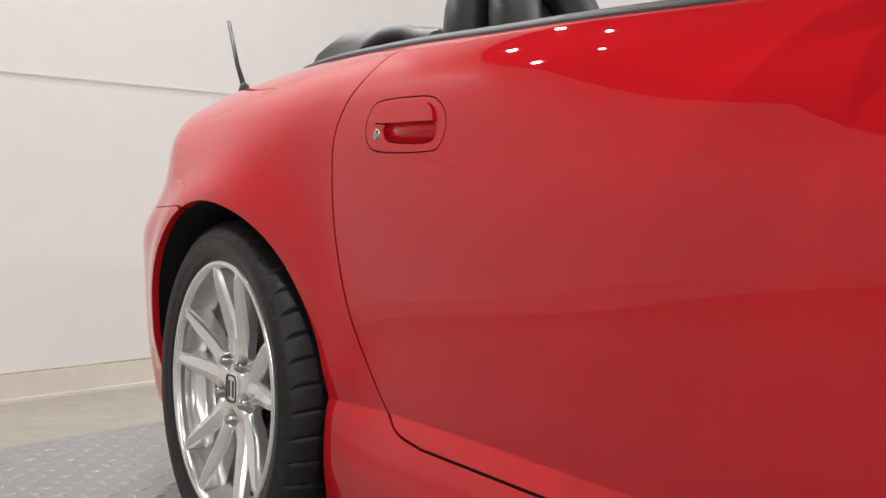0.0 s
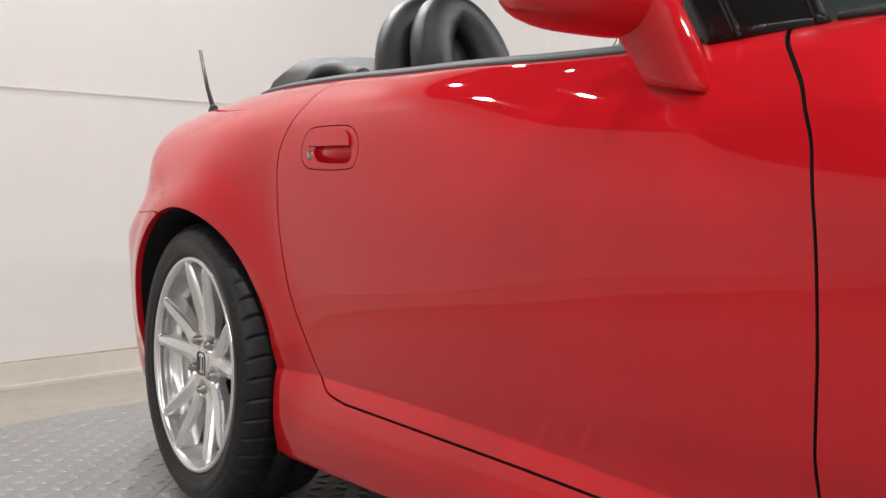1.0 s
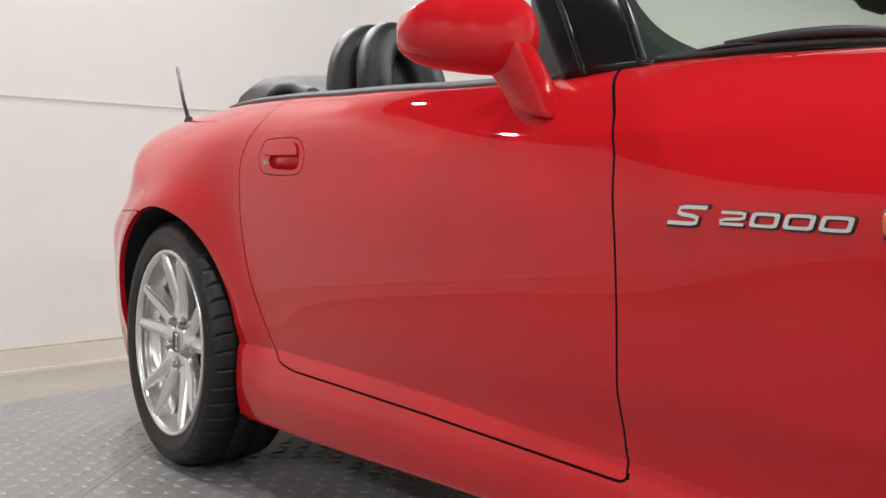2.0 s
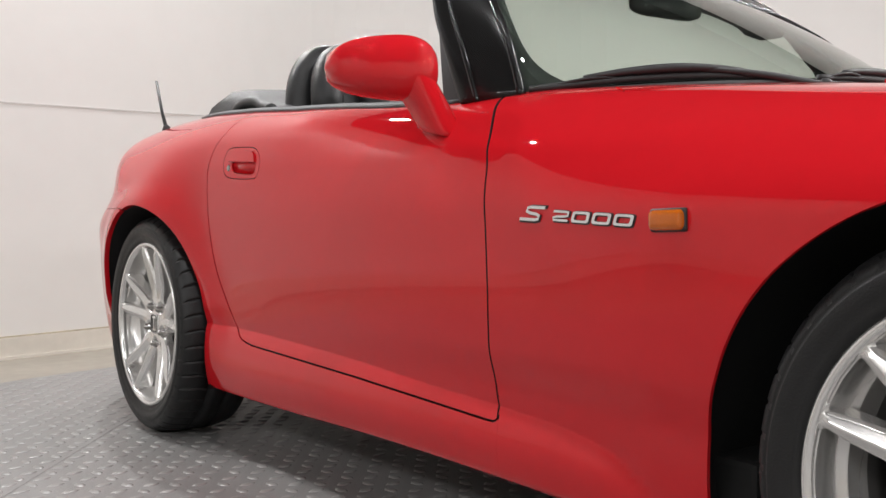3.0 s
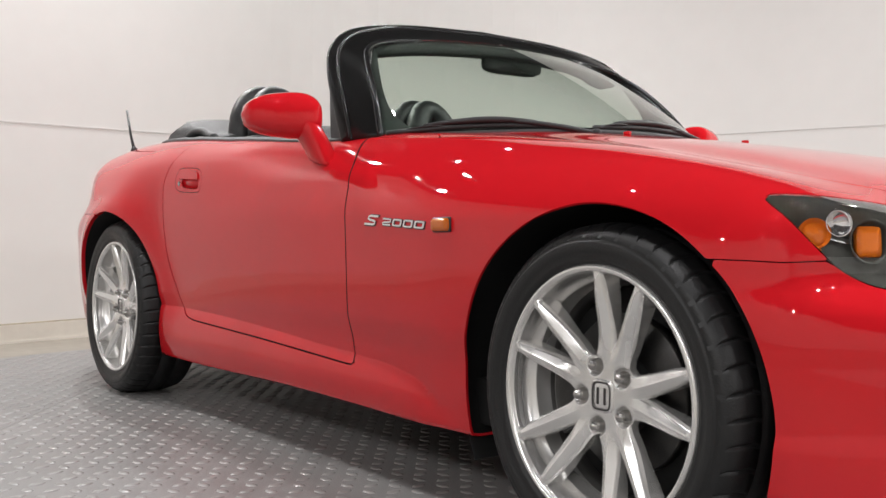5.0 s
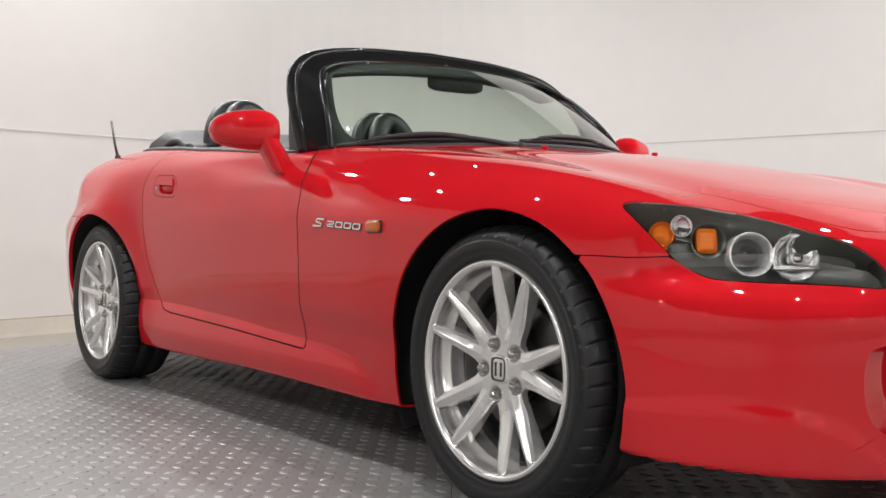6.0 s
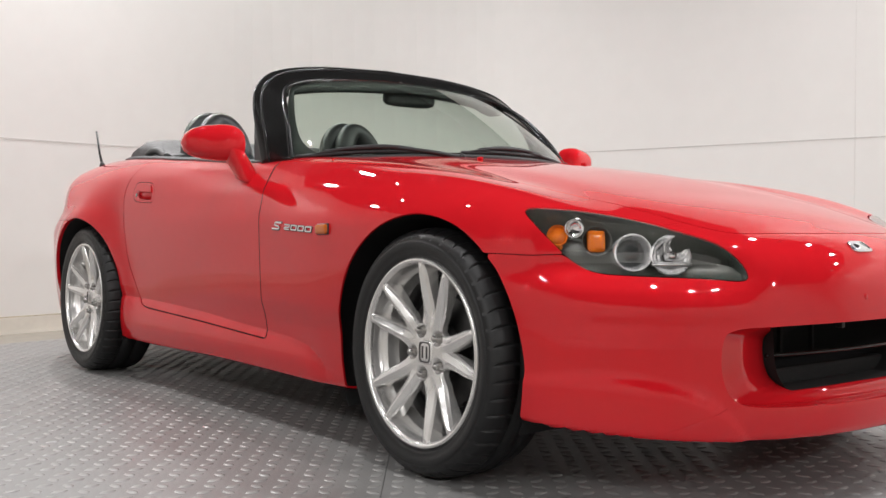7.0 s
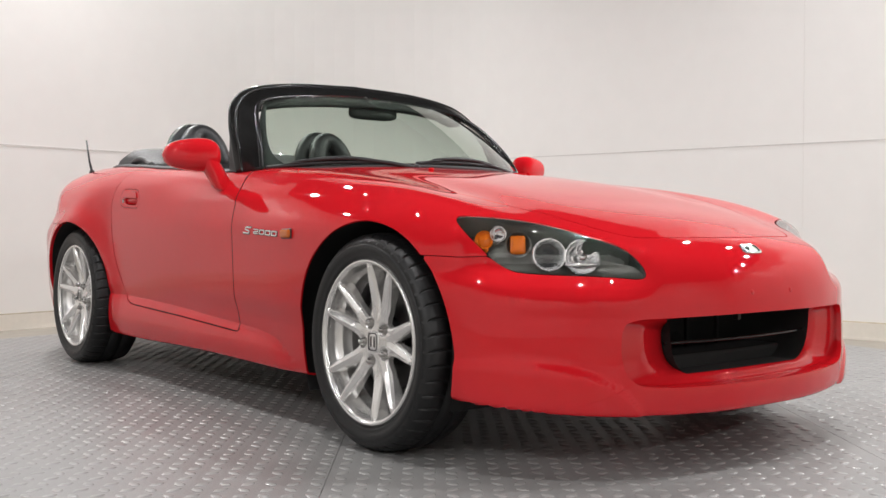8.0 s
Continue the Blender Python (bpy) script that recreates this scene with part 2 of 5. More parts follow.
def plate(v0, v1):
    """The slice of the platform's disc between two lines across it."""
    bm = bmesh.new()
    pts = []
    n = 90
    for s in (1, -1):
        for k in range(n + 1):
            v = v0 + (v1 - v0) * (k / n if s > 0 else 1 - k / n)
            u = s * math.sqrt(max(PLAT_R ** 2 - v * v, 0))
            q = PLAT_C + u * px + v * py
            pts.append((q[0], q[1], 0.0))
    vs = [bm.verts.new(p) for p in pts]
    bmesh.ops.remove_doubles(bm, verts=vs, dist=1e-5)
    f = bm.faces.new([v for v in vs if v.is_valid])
    if f.normal.z < 0:
        bmesh.ops.reverse_faces(bm, faces=[f])
    geo = bmesh.ops.extrude_face_region(bm, geom=[f])
    bmesh.ops.translate(bm, vec=(0, 0, -0.05), verts=[g for g in geo["geom"] if isinstance(g, bmesh.types.BMVert)])
    bmesh.ops.recalc_face_normals(bm, faces=bm.faces[:])
    return bm


cuts = [-PLAT_R, JOINT_V - 1.5, JOINT_V, JOINT_V + 1.5, PLAT_R]
for a, b in zip(cuts, cuts[1:]):
    part("plate", plate(a + GAP, b - GAP), PLATE, platform, smooth=False)


def studs():
    """Raised lozenges of the checker plate, in turned pairs."""
    verts, faces = [], []
    pitch, half, wide, high = 0.056, 0.0235, 0.0135, 0.0024
    count = int(PLAT_R / pitch) + 1
    shape = [(-1, 0), (-0.45, -0.85), (0.45, -0.85), (1, 0), (0.45, 0.85), (-0.45, 0.85)]
    for i in range(-count, count + 1):
        for j in range(-count, count + 1):
            u, v = i * pitch, j * pitch
            if u * u + v * v > (PLAT_R - 0.03) ** 2:
                continue
            if min(abs(v - c) for c in cuts) < 0.02:
                continue
            turn = math.radians(45 if (i + j) % 2 else -45)
            c, s = math.cos(turn), math.sin(turn)
            base = len(verts)
            for grow, z in ((1.0, -0.001), (0.80, 0.6 * high), (0.45, high)):
                for a, b in shape:
                    x, y = a * half * grow, b * wide * grow
                    q = PLAT_C + (u + c * x - s * y) * px + (v + s * x + c * y) * py
                    verts.append((q[0], q[1], z))
            for low in (base, base + 6):
                for k in range(6):
                    n = (k + 1) % 6
                    faces.append((low + k, low + n, low + 6 + n, low + 6 + k))
            faces.append(tuple(range(base + 12, base + 18)))
    me = bpy.data.meshes.new("studs")
    me.from_pydata(verts, [], faces)
    me.polygons.foreach_set("use_smooth", [True] * len(me.polygons))
    me.materials.append(STUD)
    ob = new("studs", me)
    ob.parent = platform
    tagged(ob, "raised worn lozenges of the checker plate", kind="stuff")


studs()

# unseen lamps hung round the hall, below the dark ceiling, some added only as fill


def make_lamp(height, wide, lean):
    """A lamp head on a rod, leaning so far from straight down towards its own +x."""
    lamp = new("unseen_lamp")
    tagged(lamp, "unseen small round black ceiling lamp on a rod, switched on", "lamp", "lamps round the ceiling")
    shell = revolve([(0.0, 0.07), (0.05, 0.07), (0.085, 0.055), (0.10, 0.02), (0.10, -0.012), (0.094, -0.012), (0.094, 0.006), (0.0, 0.006)], 32, "z")
    bmesh.ops.scale(shell, vec=(wide / 0.18, wide / 0.18, 1), verts=shell.verts)
    bmesh.ops.transform(shell, matrix=Matrix.Rotation(-math.radians(lean), 4, "Y"), verts=shell.verts)
    part("housing", shell, BLACK_PLASTIC, lamp)
    top = Matrix.Rotation(-math.radians(lean), 3, "Y") @ Vector((0, 0, 0.06))
    part("rod", tube([top, (top.x, 0, ROOF - height)], 0.012, 10), BLACK_PLASTIC, lamp)
    return lamp


def lamp_rows():
    """Each row: its lamps' height, power, width, lean, the way that they lean (degrees in plan) and their places."""
    deg = math.degrees(ROOM)
    south = [corner + rx * (1.0 + 1.05 * k) - ry * (ROOM_W - 0.3) for k in range(9)]
    north = [corner + rx * (4.4 + 1.1 * k) - ry * 0.3 for k in range(5)]
    west = [corner + rx * 0.3 - ry * (1.6 + 1.4 * k) for k in range(3)]
    east = [corner + rx * (ROOM_L - 0.3) - ry * (2.4 + 2.4 * k) for k in range(3)]
    # the next two rows are added fill for the walls and the car's top
    wall_fill = [corner + rx * 0.85 - ry * (1.1 + 1.4 * k) for k in range(3)]
    over = [np.array(q) for q in ((-0.4, -1.35), (0.9, 1.1), (1.6, -1.5), (2.0, 1.0))]
    return ((LAMP_Z, SOUTH_W, 0.05, LEAN, deg + 90, south), (LAMP_Z, NORTH_W, 0.07, LEAN, deg - 90, north),
            (LAMP_Z, WEST_W, 0.07, LEAN, deg, west), (LAMP_Z, EAST_W, 0.06, LEAN, deg + 180, east), (3.5, WALL_FILL_W, 0.05, 0.0, 0.0, wall_fill), (3.9, OVER_FILL_W, 0.08, 0.0, 0.0, over))


for height, power, wide, lean, towards, places in lamp_rows():
    first_lamp = make_lamp(height, wide, lean)
    for k, q in enumerate(places):
        at = Matrix.Translation((q[0], q[1], height)) @ Matrix.Rotation(math.radians(towards), 4, "Z")
        lamp = first_lamp if k == 0 else copy_thing(first_lamp, at)
        lamp.matrix_basis = at
        light = bpy.data.lights.new("lamp_light", "AREA")
        light.shape, light.size, light.energy, light.color = "DISK", wide, power, LAMP_COLOUR
        lo = new("lamp_light", light)
        lo.parent = lamp
        lo.matrix_local = Matrix.Rotation(-math.radians(lean), 4, "Y") @ Matrix.Translation((0, 0, 0.002))

# ---- the car's skin ----
HUB_F, HUB_R, HUB_Z, ARCH_F, ARCH_R = 1.2, -1.2, 0.309, 0.345, 0.343

X_ROWS = (-1.9, -1.5, -1.2, -0.85, -0.5, 0.0, 0.35, 0.8, 1.2, 1.5)
Z_ROWS = (0.15, 0.24, 0.32, 0.40, 0.52, 0.62, 0.72, 0.80, 0.90)
HALF_WIDTH = np.array((
    (0.745, 0.775, 0.79, 0.80, 0.815, 0.815, 0.78, 0.735, 0.66),
    (0.785, 0.80, 0.815, 0.83, 0.848, 0.848, 0.822, 0.78, 0.69),
    (0.78, 0.79, 0.805, 0.828, 0.852, 0.855, 0.832, 0.792, 0.705),
    (0.772, 0.784, 0.781, 0.781, 0.7885, 0.792, 0.788, 0.772, 0.71),
    (0.768, 0.784, 0.780, 0.784, 0.7925, 0.796, 0.7885, 0.768, 0.685),
    (0.766, 0.784, 0.782, 0.793, 0.8025, 0.806, 0.786, 0.731, 0.60),
    (0.766, 0.783, 0.784, 0.803, 0.8125, 0.815, 0.785, 0.706, 0.58),
    (0.775, 0.789, 0.800, 0.822, 0.8335, 0.837, 0.784, 0.686, 0.55),
    (0.79, 0.80, 0.81, 0.825, 0.845, 0.842, 0.785, 0.68, 0.53),
    (0.77, 0.78, 0.79, 0.80, 0.80, 0.775, 0.705, 0.60, 0.46),
))


def half_width(x, z):
    rows = np.stack([hermite(Z_ROWS, r, z, True) for r in HALF_WIDTH])
    xs = np.asarray(X_ROWS)
    h = np.diff(xs)
    d = np.diff(rows, axis=0) / h[:, None]
    m = np.empty_like(rows)
    m[0], m[-1] = d[0], d[-1]
    m[1:-1] = np.where(d[:-1] * d[1:] > 0, 2 * d[:-1] * d[1:] / (d[:-1] + d[1:] + 1e-12), 0.0)
    xx = x
    x = np.clip(x, xs[0], xs[-1])
    k = np.clip(np.searchsorted(xs, x) - 1, 0, len(xs) - 2)
    i = np.arange(len(x))
    t = (x - xs[k]) / h[k]
    w = ((1 + 2 * t) * (1 - t) ** 2 * rows[k, i] + t * (1 - t) ** 2 * h[k] * m[k, i]
         + t * t * (3 - 2 * t) * rows[k + 1, i] + t * t * (t - 1) * h[k] * m[k + 1, i])
    # the door tucks in to a crease, the sill stands proud below it, and the rear arch is flared
    crease = hermite((-0.87, -0.47, -0.13, 0.156, 0.375, 0.52, 0.62, 0.70), (0.338, 0.330, 0.318, 0.302, 0.292, 0.281, 0.260, 0.215), xx)
    fade = np.clip((xx + 0.98) / 0.12, 0, 1) * np.clip((0.76 - xx) / 0.14, 0, 1)
    d = z - crease
    tuck, proud = 0.007, 0.011
    above = -tuck * np.exp(-np.maximum(d, 0) / 0.05)
    below = -tuck + (tuck + proud) * (1 - np.exp(np.minimum(d, 0) / 0.030))
    turn = 1 / (1 + np.exp(np.clip(-d / 0.0025, -40, 40)))
    w = w + fade * (turn * above + (1 - turn) * below)
    far = np.hypot(xx - HUB_R, z - HUB_Z)
    return w + 0.022 * np.exp(-((far - ARCH_R) / 0.065) ** 2) * np.clip((z - 0.18) / 0.2, 0, 1)


def top_height(x, a):
    centre = hermite((-2.1, -1.6, -1.0, -0.3, 0.3, 0.6, 1.0, 1.4, 1.75, 1.87, 1.98),
                     (0.83, 0.89, 0.92, 0.91, 0.872, 0.848, 0.796, 0.719, 0.632, 0.583, 0.50), x)
    crown = hermite((-2.1, -1.6, -1.2, -0.5, 0.0, 0.3, 0.8, 1.2, 1.47, 1.7, 1.9),
                    (0.82, 0.912, 0.918, 0.88, 0.856, 0.842, 0.804, 0.750, 0.685, 0.586, 0.50), x)
    t = a / 0.66
    valley = hermite((-0.5, 0.4, 0.9, 1.4, 1.8), (0.0, 0.004, 0.010, 0.008, 0.0), x)
    w = np.where(t < 1.1, t ** 2, 1.21 + 2.2 * (t - 1.1))
    return centre + (crown - centre) * w - valley * np.exp(-((a - 0.50) / 0.11) ** 2)


def nose(a, z):
    plan = hermite((-0.2, 0, 0.2, 0.35, 0.5, 0.62, 0.72, 0.80, 0.86, 0.9), (1.945, 1.955, 1.945, 1.915, 1.86, 1.785, 1.68, 1.53, 1.3, 1.1), a)
    # a rounded nose between the lamps, a shelf under each lamp
    side = hermite((0.12, 0.17, 0.23, 0.30, 0.40, 0.466, 0.484, 0.498, 0.514, 0.57, 0.65), (-0.012, -0.002, 0.0, -0.003, -0.006, -0.011, -0.020, -0.036, -0.060, -0.078, -0.09), z)
    mid = hermite((0.12, 0.17, 0.23, 0.30, 0.40, 0.46, 0.50, 0.55, 0.60, 0.65), (-0.012, -0.002, 0.0, -0.003, -0.006, -0.012, -0.022, -0.045, -0.08, -0.12), z)
    fade = np.clip((a - 0.68) / 0.10, 0, 1)
    side = side * (1 - 0.55 * fade * fade * (3 - 2 * fade)) * (1 + 0.8 * np.clip((z - 0.36) / 0.12, 0, 1))
    w = np.clip((a - 0.37) / 0.14, 0, 1)
    w = w * w * (3 - 2 * w)
    return plan + side * w + mid * (1 - w)


def tail(a, z):
    plan = hermite((-0.3, 0, 0.3, 0.5, 0.65, 0.75, 0.82, 0.88), (2.12, 2.145, 2.12, 2.06, 1.95, 1.82, 1.66, 1.45), a)
    lean = hermite((0.15, 0.3, 0.5, 0.60, 0.68, 0.82, 0.95), (-0.05, 0.01, 0.025, 0.02, -0.10, -0.14, -0.25), z)
    return plan + lean


def skin(p):
    """Below zero inside the car's outer skin."""
    x, a, z = p[:, 0], np.abs(p[:, 1]), p[:, 2]
    round_edge = hermite((-2, -1.2, -0.5, 0.2, 0.8, 1.3, 1.8), (0.20, 0.17, 0.10, 0.10, 0.16, 0.16, 0.10), x)
    f = smax(a - half_width(x, z), z - top_height(x, a), round_edge)
    f = smax(f, x - nose(a, z), 0.05)
    f = smax(f, -x - tail(a, z), 0.10)
    floor_z = hermite((-2.1, -1.6, -0.8, 0.0, 0.8, 1.5, 1.95), (0.23, 0.20, 0.16, 0.168, 0.165, 0.19, 0.148), x)
    # the bumper's lower lip stands proud below a curved crease
    lip = hermite((0.40, 0.45, 0.48, 0.53, 0.58, 0.646, 0.711, 0.785, 0.85), (0.10, 0.17, 0.206, 0.243, 0.268, 0.286, 0.293, 0.287, 0.28), a)
    f = f - 0.010 * np.clip((x - 1.45) / 0.06, 0, 1) / (1 + np.exp(np.clip((z - lip) / 0.006, -40, 40)))
    return smax(f, floor_z - z, 0.025)


def skin_normal(p, e=0.0015):
    g = np.stack([(skin(p + e * d) - skin(p - e * d)) for d in np.eye(3)], 1)
    return g / np.linalg.norm(g, axis=1, keepdims=True)


def cast(origin, way):
    lo, hi = np.zeros(len(origin)), np.full(len(origin), 2.2)
    for _ in range(26):
        m = (lo + hi) / 2
        out = skin(origin + m[:, None] * way) > 0
        hi, lo = np.where(out, m, hi), np.where(out, lo, m)
    return origin + lo[:, None] * way


def skin_grid():
    """Rays from a line through the car's middle: along it, and fanned round both its ends."""
    step = 0.0115
    ref = curve_points([(0.0, 0.46), (0.45, 0.45), (0.74, 0.40), (0.82, 0.24), (0.82, -0.26), (0.70, -0.285), (0.35, -0.285), (0.0, -0.285)], 40)
    seg = np.r_[0, np.cumsum(np.linalg.norm(np.diff(ref, axis=0), axis=1))]
    fine = np.cumsum(np.where((ref[1:, 0] > 0.7) & (ref[1:, 1] > -0.19) & (ref[1:, 1] < -0.03), 3.6, 1.0) * np.diff(seg))
    fine = np.r_[0, fine]
    s = np.interp(np.linspace(0, fine[-1], int(fine[-1] / step)), fine, seg)
    cross = np.stack([np.interp(s, seg, ref[:, 0]), np.interp(s, seg, ref[:, 1])], 1)
    xa, xb = -1.55, 1.25
    rows = [(xa + (xb - xa) * k / 250, 0.0) for k in range(251)]
    rows = [(xa, -a) for a in np.linspace(1.45, 0, 60)[:-1]] + rows + [(xb, a) for a in np.linspace(0, 1.5695, 97)[1:]]
    org, way = [], []
    for x, a in rows:
        for c, h in cross:
            r = math.hypot(c, h)
            v = np.array((math.sin(a) * 0.75, -c * math.cos(a), h * math.cos(a)))
            org.append((x, 0.0, 0.42))
            way.append(v / np.linalg.norm(v))
    org, way = np.array(org), np.array(way)
    return org, way, cast(org, way), len(rows), len(cross)


ORG, WAY, PTS, NU, NV = skin_grid()
NRM = skin_normal(PTS)


MAIN = (ORG, WAY, PTS, NRM, NU, NV)


def side_grid(x0, x1, z0, z1, step):
    """A finer net over a stretch of the flank."""
    nu, nv = int((x1 - x0) / step) + 1, int((z1 - z0) / step) + 1
    xs, zs = np.meshgrid(np.linspace(x0, x1, nu), np.linspace(z0, z1, nv), indexing="ij")
    org = np.stack([xs.ravel(), np.zeros(nu * nv), zs.ravel()], 1)
    way = np.tile((0.0, -1.0, 0.0), (nu * nv, 1))
    pts = cast(org, way)
    return org, way, pts, skin_normal(pts), nu, nv


def cut(net, keep):
    """The faces of a net where keep(points) is above zero: points, normals and faces."""
    org, way, P, N, nu, nv = net
    g = keep(P)
    idx = np.arange(nu * nv).reshape(nu, nv)
    quads = np.stack([idx[:-1, :-1], idx[1:, :-1], idx[1:, 1:], idx[:-1, 1:]], -1).reshape(-1, 4)
    pos = g[quads] > 0
    full, some = quads[pos.all(1)], quads[pos.any(1) & ~pos.all(1)]
    a, b = some, np.roll(some, -1, axis=1)
    cross = (g[a] > 0) != (g[b] > 0)
    ea, eb = a[cross], b[cross]
    key = np.unique(np.stack([np.minimum(ea, eb), np.maximum(ea, eb)], 1), axis=0)
    index = {(int(i), int(j)): nu * nv + n for n, (i, j) in enumerate(key)}
    i, j = key[:, 0], key[:, 1]
    lo, hi = np.zeros(len(key)), np.ones(len(key))
    start = g[i] > 0
    for _ in range(14):
        m = (lo + hi) / 2
        same = (keep(P[i] + (P[j] - P[i]) * m[:, None]) > 0) == start
        lo, hi = np.where(same, m, lo), np.where(same, hi, m)
    m = ((lo + hi) / 2)[:, None]
    pts, nrm = P, N
    if len(key):
        o, w = org[i] * (1 - m) + org[j] * m, way[i] * (1 - m) + way[j] * m
        edge = cast(o, w / np.linalg.norm(w, axis=1, keepdims=True))
        pts, nrm = np.concatenate([P, edge]), np.concatenate([N, skin_normal(edge)])
    polys = [tuple(map(int, q)) for q in full]
    for quad in some:
        out = []
        for k in range(4):
            p, q = int(quad[k]), int(quad[(k + 1) % 4])
            if g[p] > 0:
                out.append(p)
            if (g[p] > 0) != (g[q] > 0):
                out.append(index[(min(p, q), max(p, q))])
        if len(out) > 2:
            polys.append(tuple(out))
    if not polys:
        return np.zeros((0, 3)), np.zeros((0, 3)), []
    used = np.unique(np.concatenate([np.array(p) for p in polys]))
    remap = np.full(len(pts), -1)
    remap[used] = np.arange(len(used))
    return pts[used], nrm[used], [tuple(remap[list(p)]) for p in polys]


def panel(name, keep, material, parent, mirrored, label="", depth=0.014, offset=0.0, solid=False, extra=(), rim_material=None):
    """The piece of the skin where keep(points) is above zero, with turned-in edges. extra: further nets with their own keep."""
    vs, ns, polys = [], [], []
    for net, test in ((MAIN, keep), *extra):
        v, n, p = cut(net, test)
        base = sum(map(len, vs))
        vs.append(v)
        ns.append(n)
        polys += [tuple(k + base for k in q) for q in p]
    n = np.concatenate(ns)
    v = np.concatenate(vs) + offset * n
    sign = -1 if mirrored else 1
    v, n = v * (1, sign, 1), n * (1, sign, 1)
    a, b, c = v[[p[0] for p in polys]], v[[p[1] for p in polys]], v[[p[2] for p in polys]]
    facing = (np.cross(b - a, c - a) * n[[p[0] for p in polys]]).sum(1) < 0
    polys = [p[::-1] if f else p for p, f in zip(polys, facing)]
    edges = {}
    for p in polys:
        for s, e in zip(p, p[1:] + p[:1]):
            if (e, s) in edges:
                del edges[(e, s)]
            else:
                edges[(s, e)] = 1
    verts, faces = v.tolist(), list(polys)
    loops = [n[k] for p in polys for k in p]
    if depth:
        rim = sorted({k for e in edges for k in e})
        first = {k: len(verts) + t for t, k in enumerate(rim)}
        verts += (v[rim] - n[rim] * depth).tolist()
        for s, e in edges:
            faces.append((e, s, first[s], first[e]))
            fn = np.cross(v[s] - v[e], -n[s] * depth)
            loops += [fn / (np.linalg.norm(fn) + 1e-12)] * 4
        if solid:
            rest = [k for k in range(len(v)) if k not in first]
            first.update({k: len(verts) + t for t, k in enumerate(rest)})
            verts += (v[rest] - n[rest] * depth).tolist()
            for p in polys:
                faces.append(tuple(first[k] for k in p[::-1]))
                loops += [-n[k] for k in p[::-1]]
    me = bpy.data.meshes.new(name)
    me.from_pydata(verts, [], faces)
    me.polygons.foreach_set("use_smooth", [True] * len(me.polygons))
    me.normals_split_custom_set([tuple(x) for x in loops])
    me.materials.append(material)
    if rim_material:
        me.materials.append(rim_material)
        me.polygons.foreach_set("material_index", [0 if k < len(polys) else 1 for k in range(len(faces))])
    ob = new(name, me)
    ob.parent = parent
    return tagged(ob, label)


# outlines of the panels, from the side (x, z), from above (x, y) and from the front (y, z)
DOOR = np.array(curve_points([(0.342, 0.275), (0.336, 0.30), (0.335, 0.33), (0.341, 0.39), (0.348, 0.45), (0.352, 0.50), (0.353, 0.58), (0.350, 0.63), (0.339, 0.68), (0.327, 0.71), (0.299, 0.752), (0.260, 0.787), (0.217, 0.822), (0.160, 0.87)], 6).tolist()
                + [(0.12, 1.1), (-0.7, 1.1)]
                + curve_points([(-0.78, 0.93), (-0.81, 0.875), (-0.823, 0.832), (-0.848, 0.79), (-0.862, 0.75), (-0.862, 0.69), (-0.845, 0.58), (-0.802, 0.457), (-0.735, 0.35), (-0.712, 0.328), (-0.68, 0.311), (-0.62, 0.302)], 6).tolist()
                + [(-0.13, 0.287), (0.315, 0.268), (0.336, 0.268)])
HOOD = np.array(curve_points([(1.822, -0.02), (1.818, 0.08), (1.803, 0.20), (1.782, 0.30), (1.764, 0.345), (1.725, 0.382), (1.67, 0.410), (1.59, 0.437), (1.51, 0.465), (1.43, 0.505), (1.2, 0.565), (0.8, 0.615), (0.5, 0.64)], 6).tolist()
                + curve_points([(0.44, 0.60), (0.55, 0.4), (0.605, 0.2), (0.62, -0.02)], 5).tolist())
COCKPIT = np.array([(-1.45, -0.02)] + curve_points([(-1.45, 0.50), (-1.40, 0.58), (-1.25, 0.625), (-0.95, 0.655), (-0.6, 0.672), (-0.2, 0.672), (0.06, 0.662), (0.16, 0.645)], 5).tolist()
                   + curve_points([(0.22, 0.625), (0.34, 0.54), (0.46, 0.36), (0.52, 0.15), (0.53, -0.02)], 5).tolist())
MOUTH = curve_points([(-0.36, 0.404), (-0.2, 0.406), (0.0, 0.407), (0.2, 0.406), (0.36, 0.404), (0.462, 0.399), (0.492, 0.372), (0.494, 0.300), (0.472, 0.250), (0.40, 0.229), (0.15, 0.224),
                      (-0.15, 0.224), (-0.40, 0.229), (-0.472, 0.250), (-0.494, 0.300), (-0.492, 0.372), (-0.462, 0.399)], 5, True)
LAMP_EYE = curve_points([(0.536, 0.660), (0.60, 0.662), (0.68, 0.655), (0.755, 0.643), (0.829, 0.626), (0.881, 0.611), (0.957, 0.586), (1.002, 0.554), (1.026, 0.518), (1.013, 0.503), (0.95, 0.506), (0.88, 0.509), (0.755, 0.514),
                         (0.69, 0.521), (0.64, 0.547), (0.607, 0.578), (0.563, 0.623)], 4, True)
HANDLE = curve_points([(-0.745, 0.789), (-0.66, 0.788), (-0.60, 0.782), (-0.566, 0.762), (-0.556, 0.738), (-0.568, 0.713), (-0.60, 0.708), (-0.70, 0.712), (-0.745, 0.720), (-0.765, 0.742), (-0.766, 0.770)], 4, True)
POCKET = curve_points([(-0.712, 0.752), (-0.64, 0.749), (-0.585, 0.746), (-0.577, 0.735), (-0.583, 0.722), (-0.61, 0.719), (-0.68, 0.724), (-0.708, 0.732)], 4, True)
FLAP = np.array([(-0.742, 0.7565), (-0.742, 0.775), (-0.728, 0.781), (-0.66, 0.780), (-0.606, 0.774), (-0.591, 0.765), (-0.582, 0.7475), (-0.64, 0.7505), (-0.712, 0.7535)])


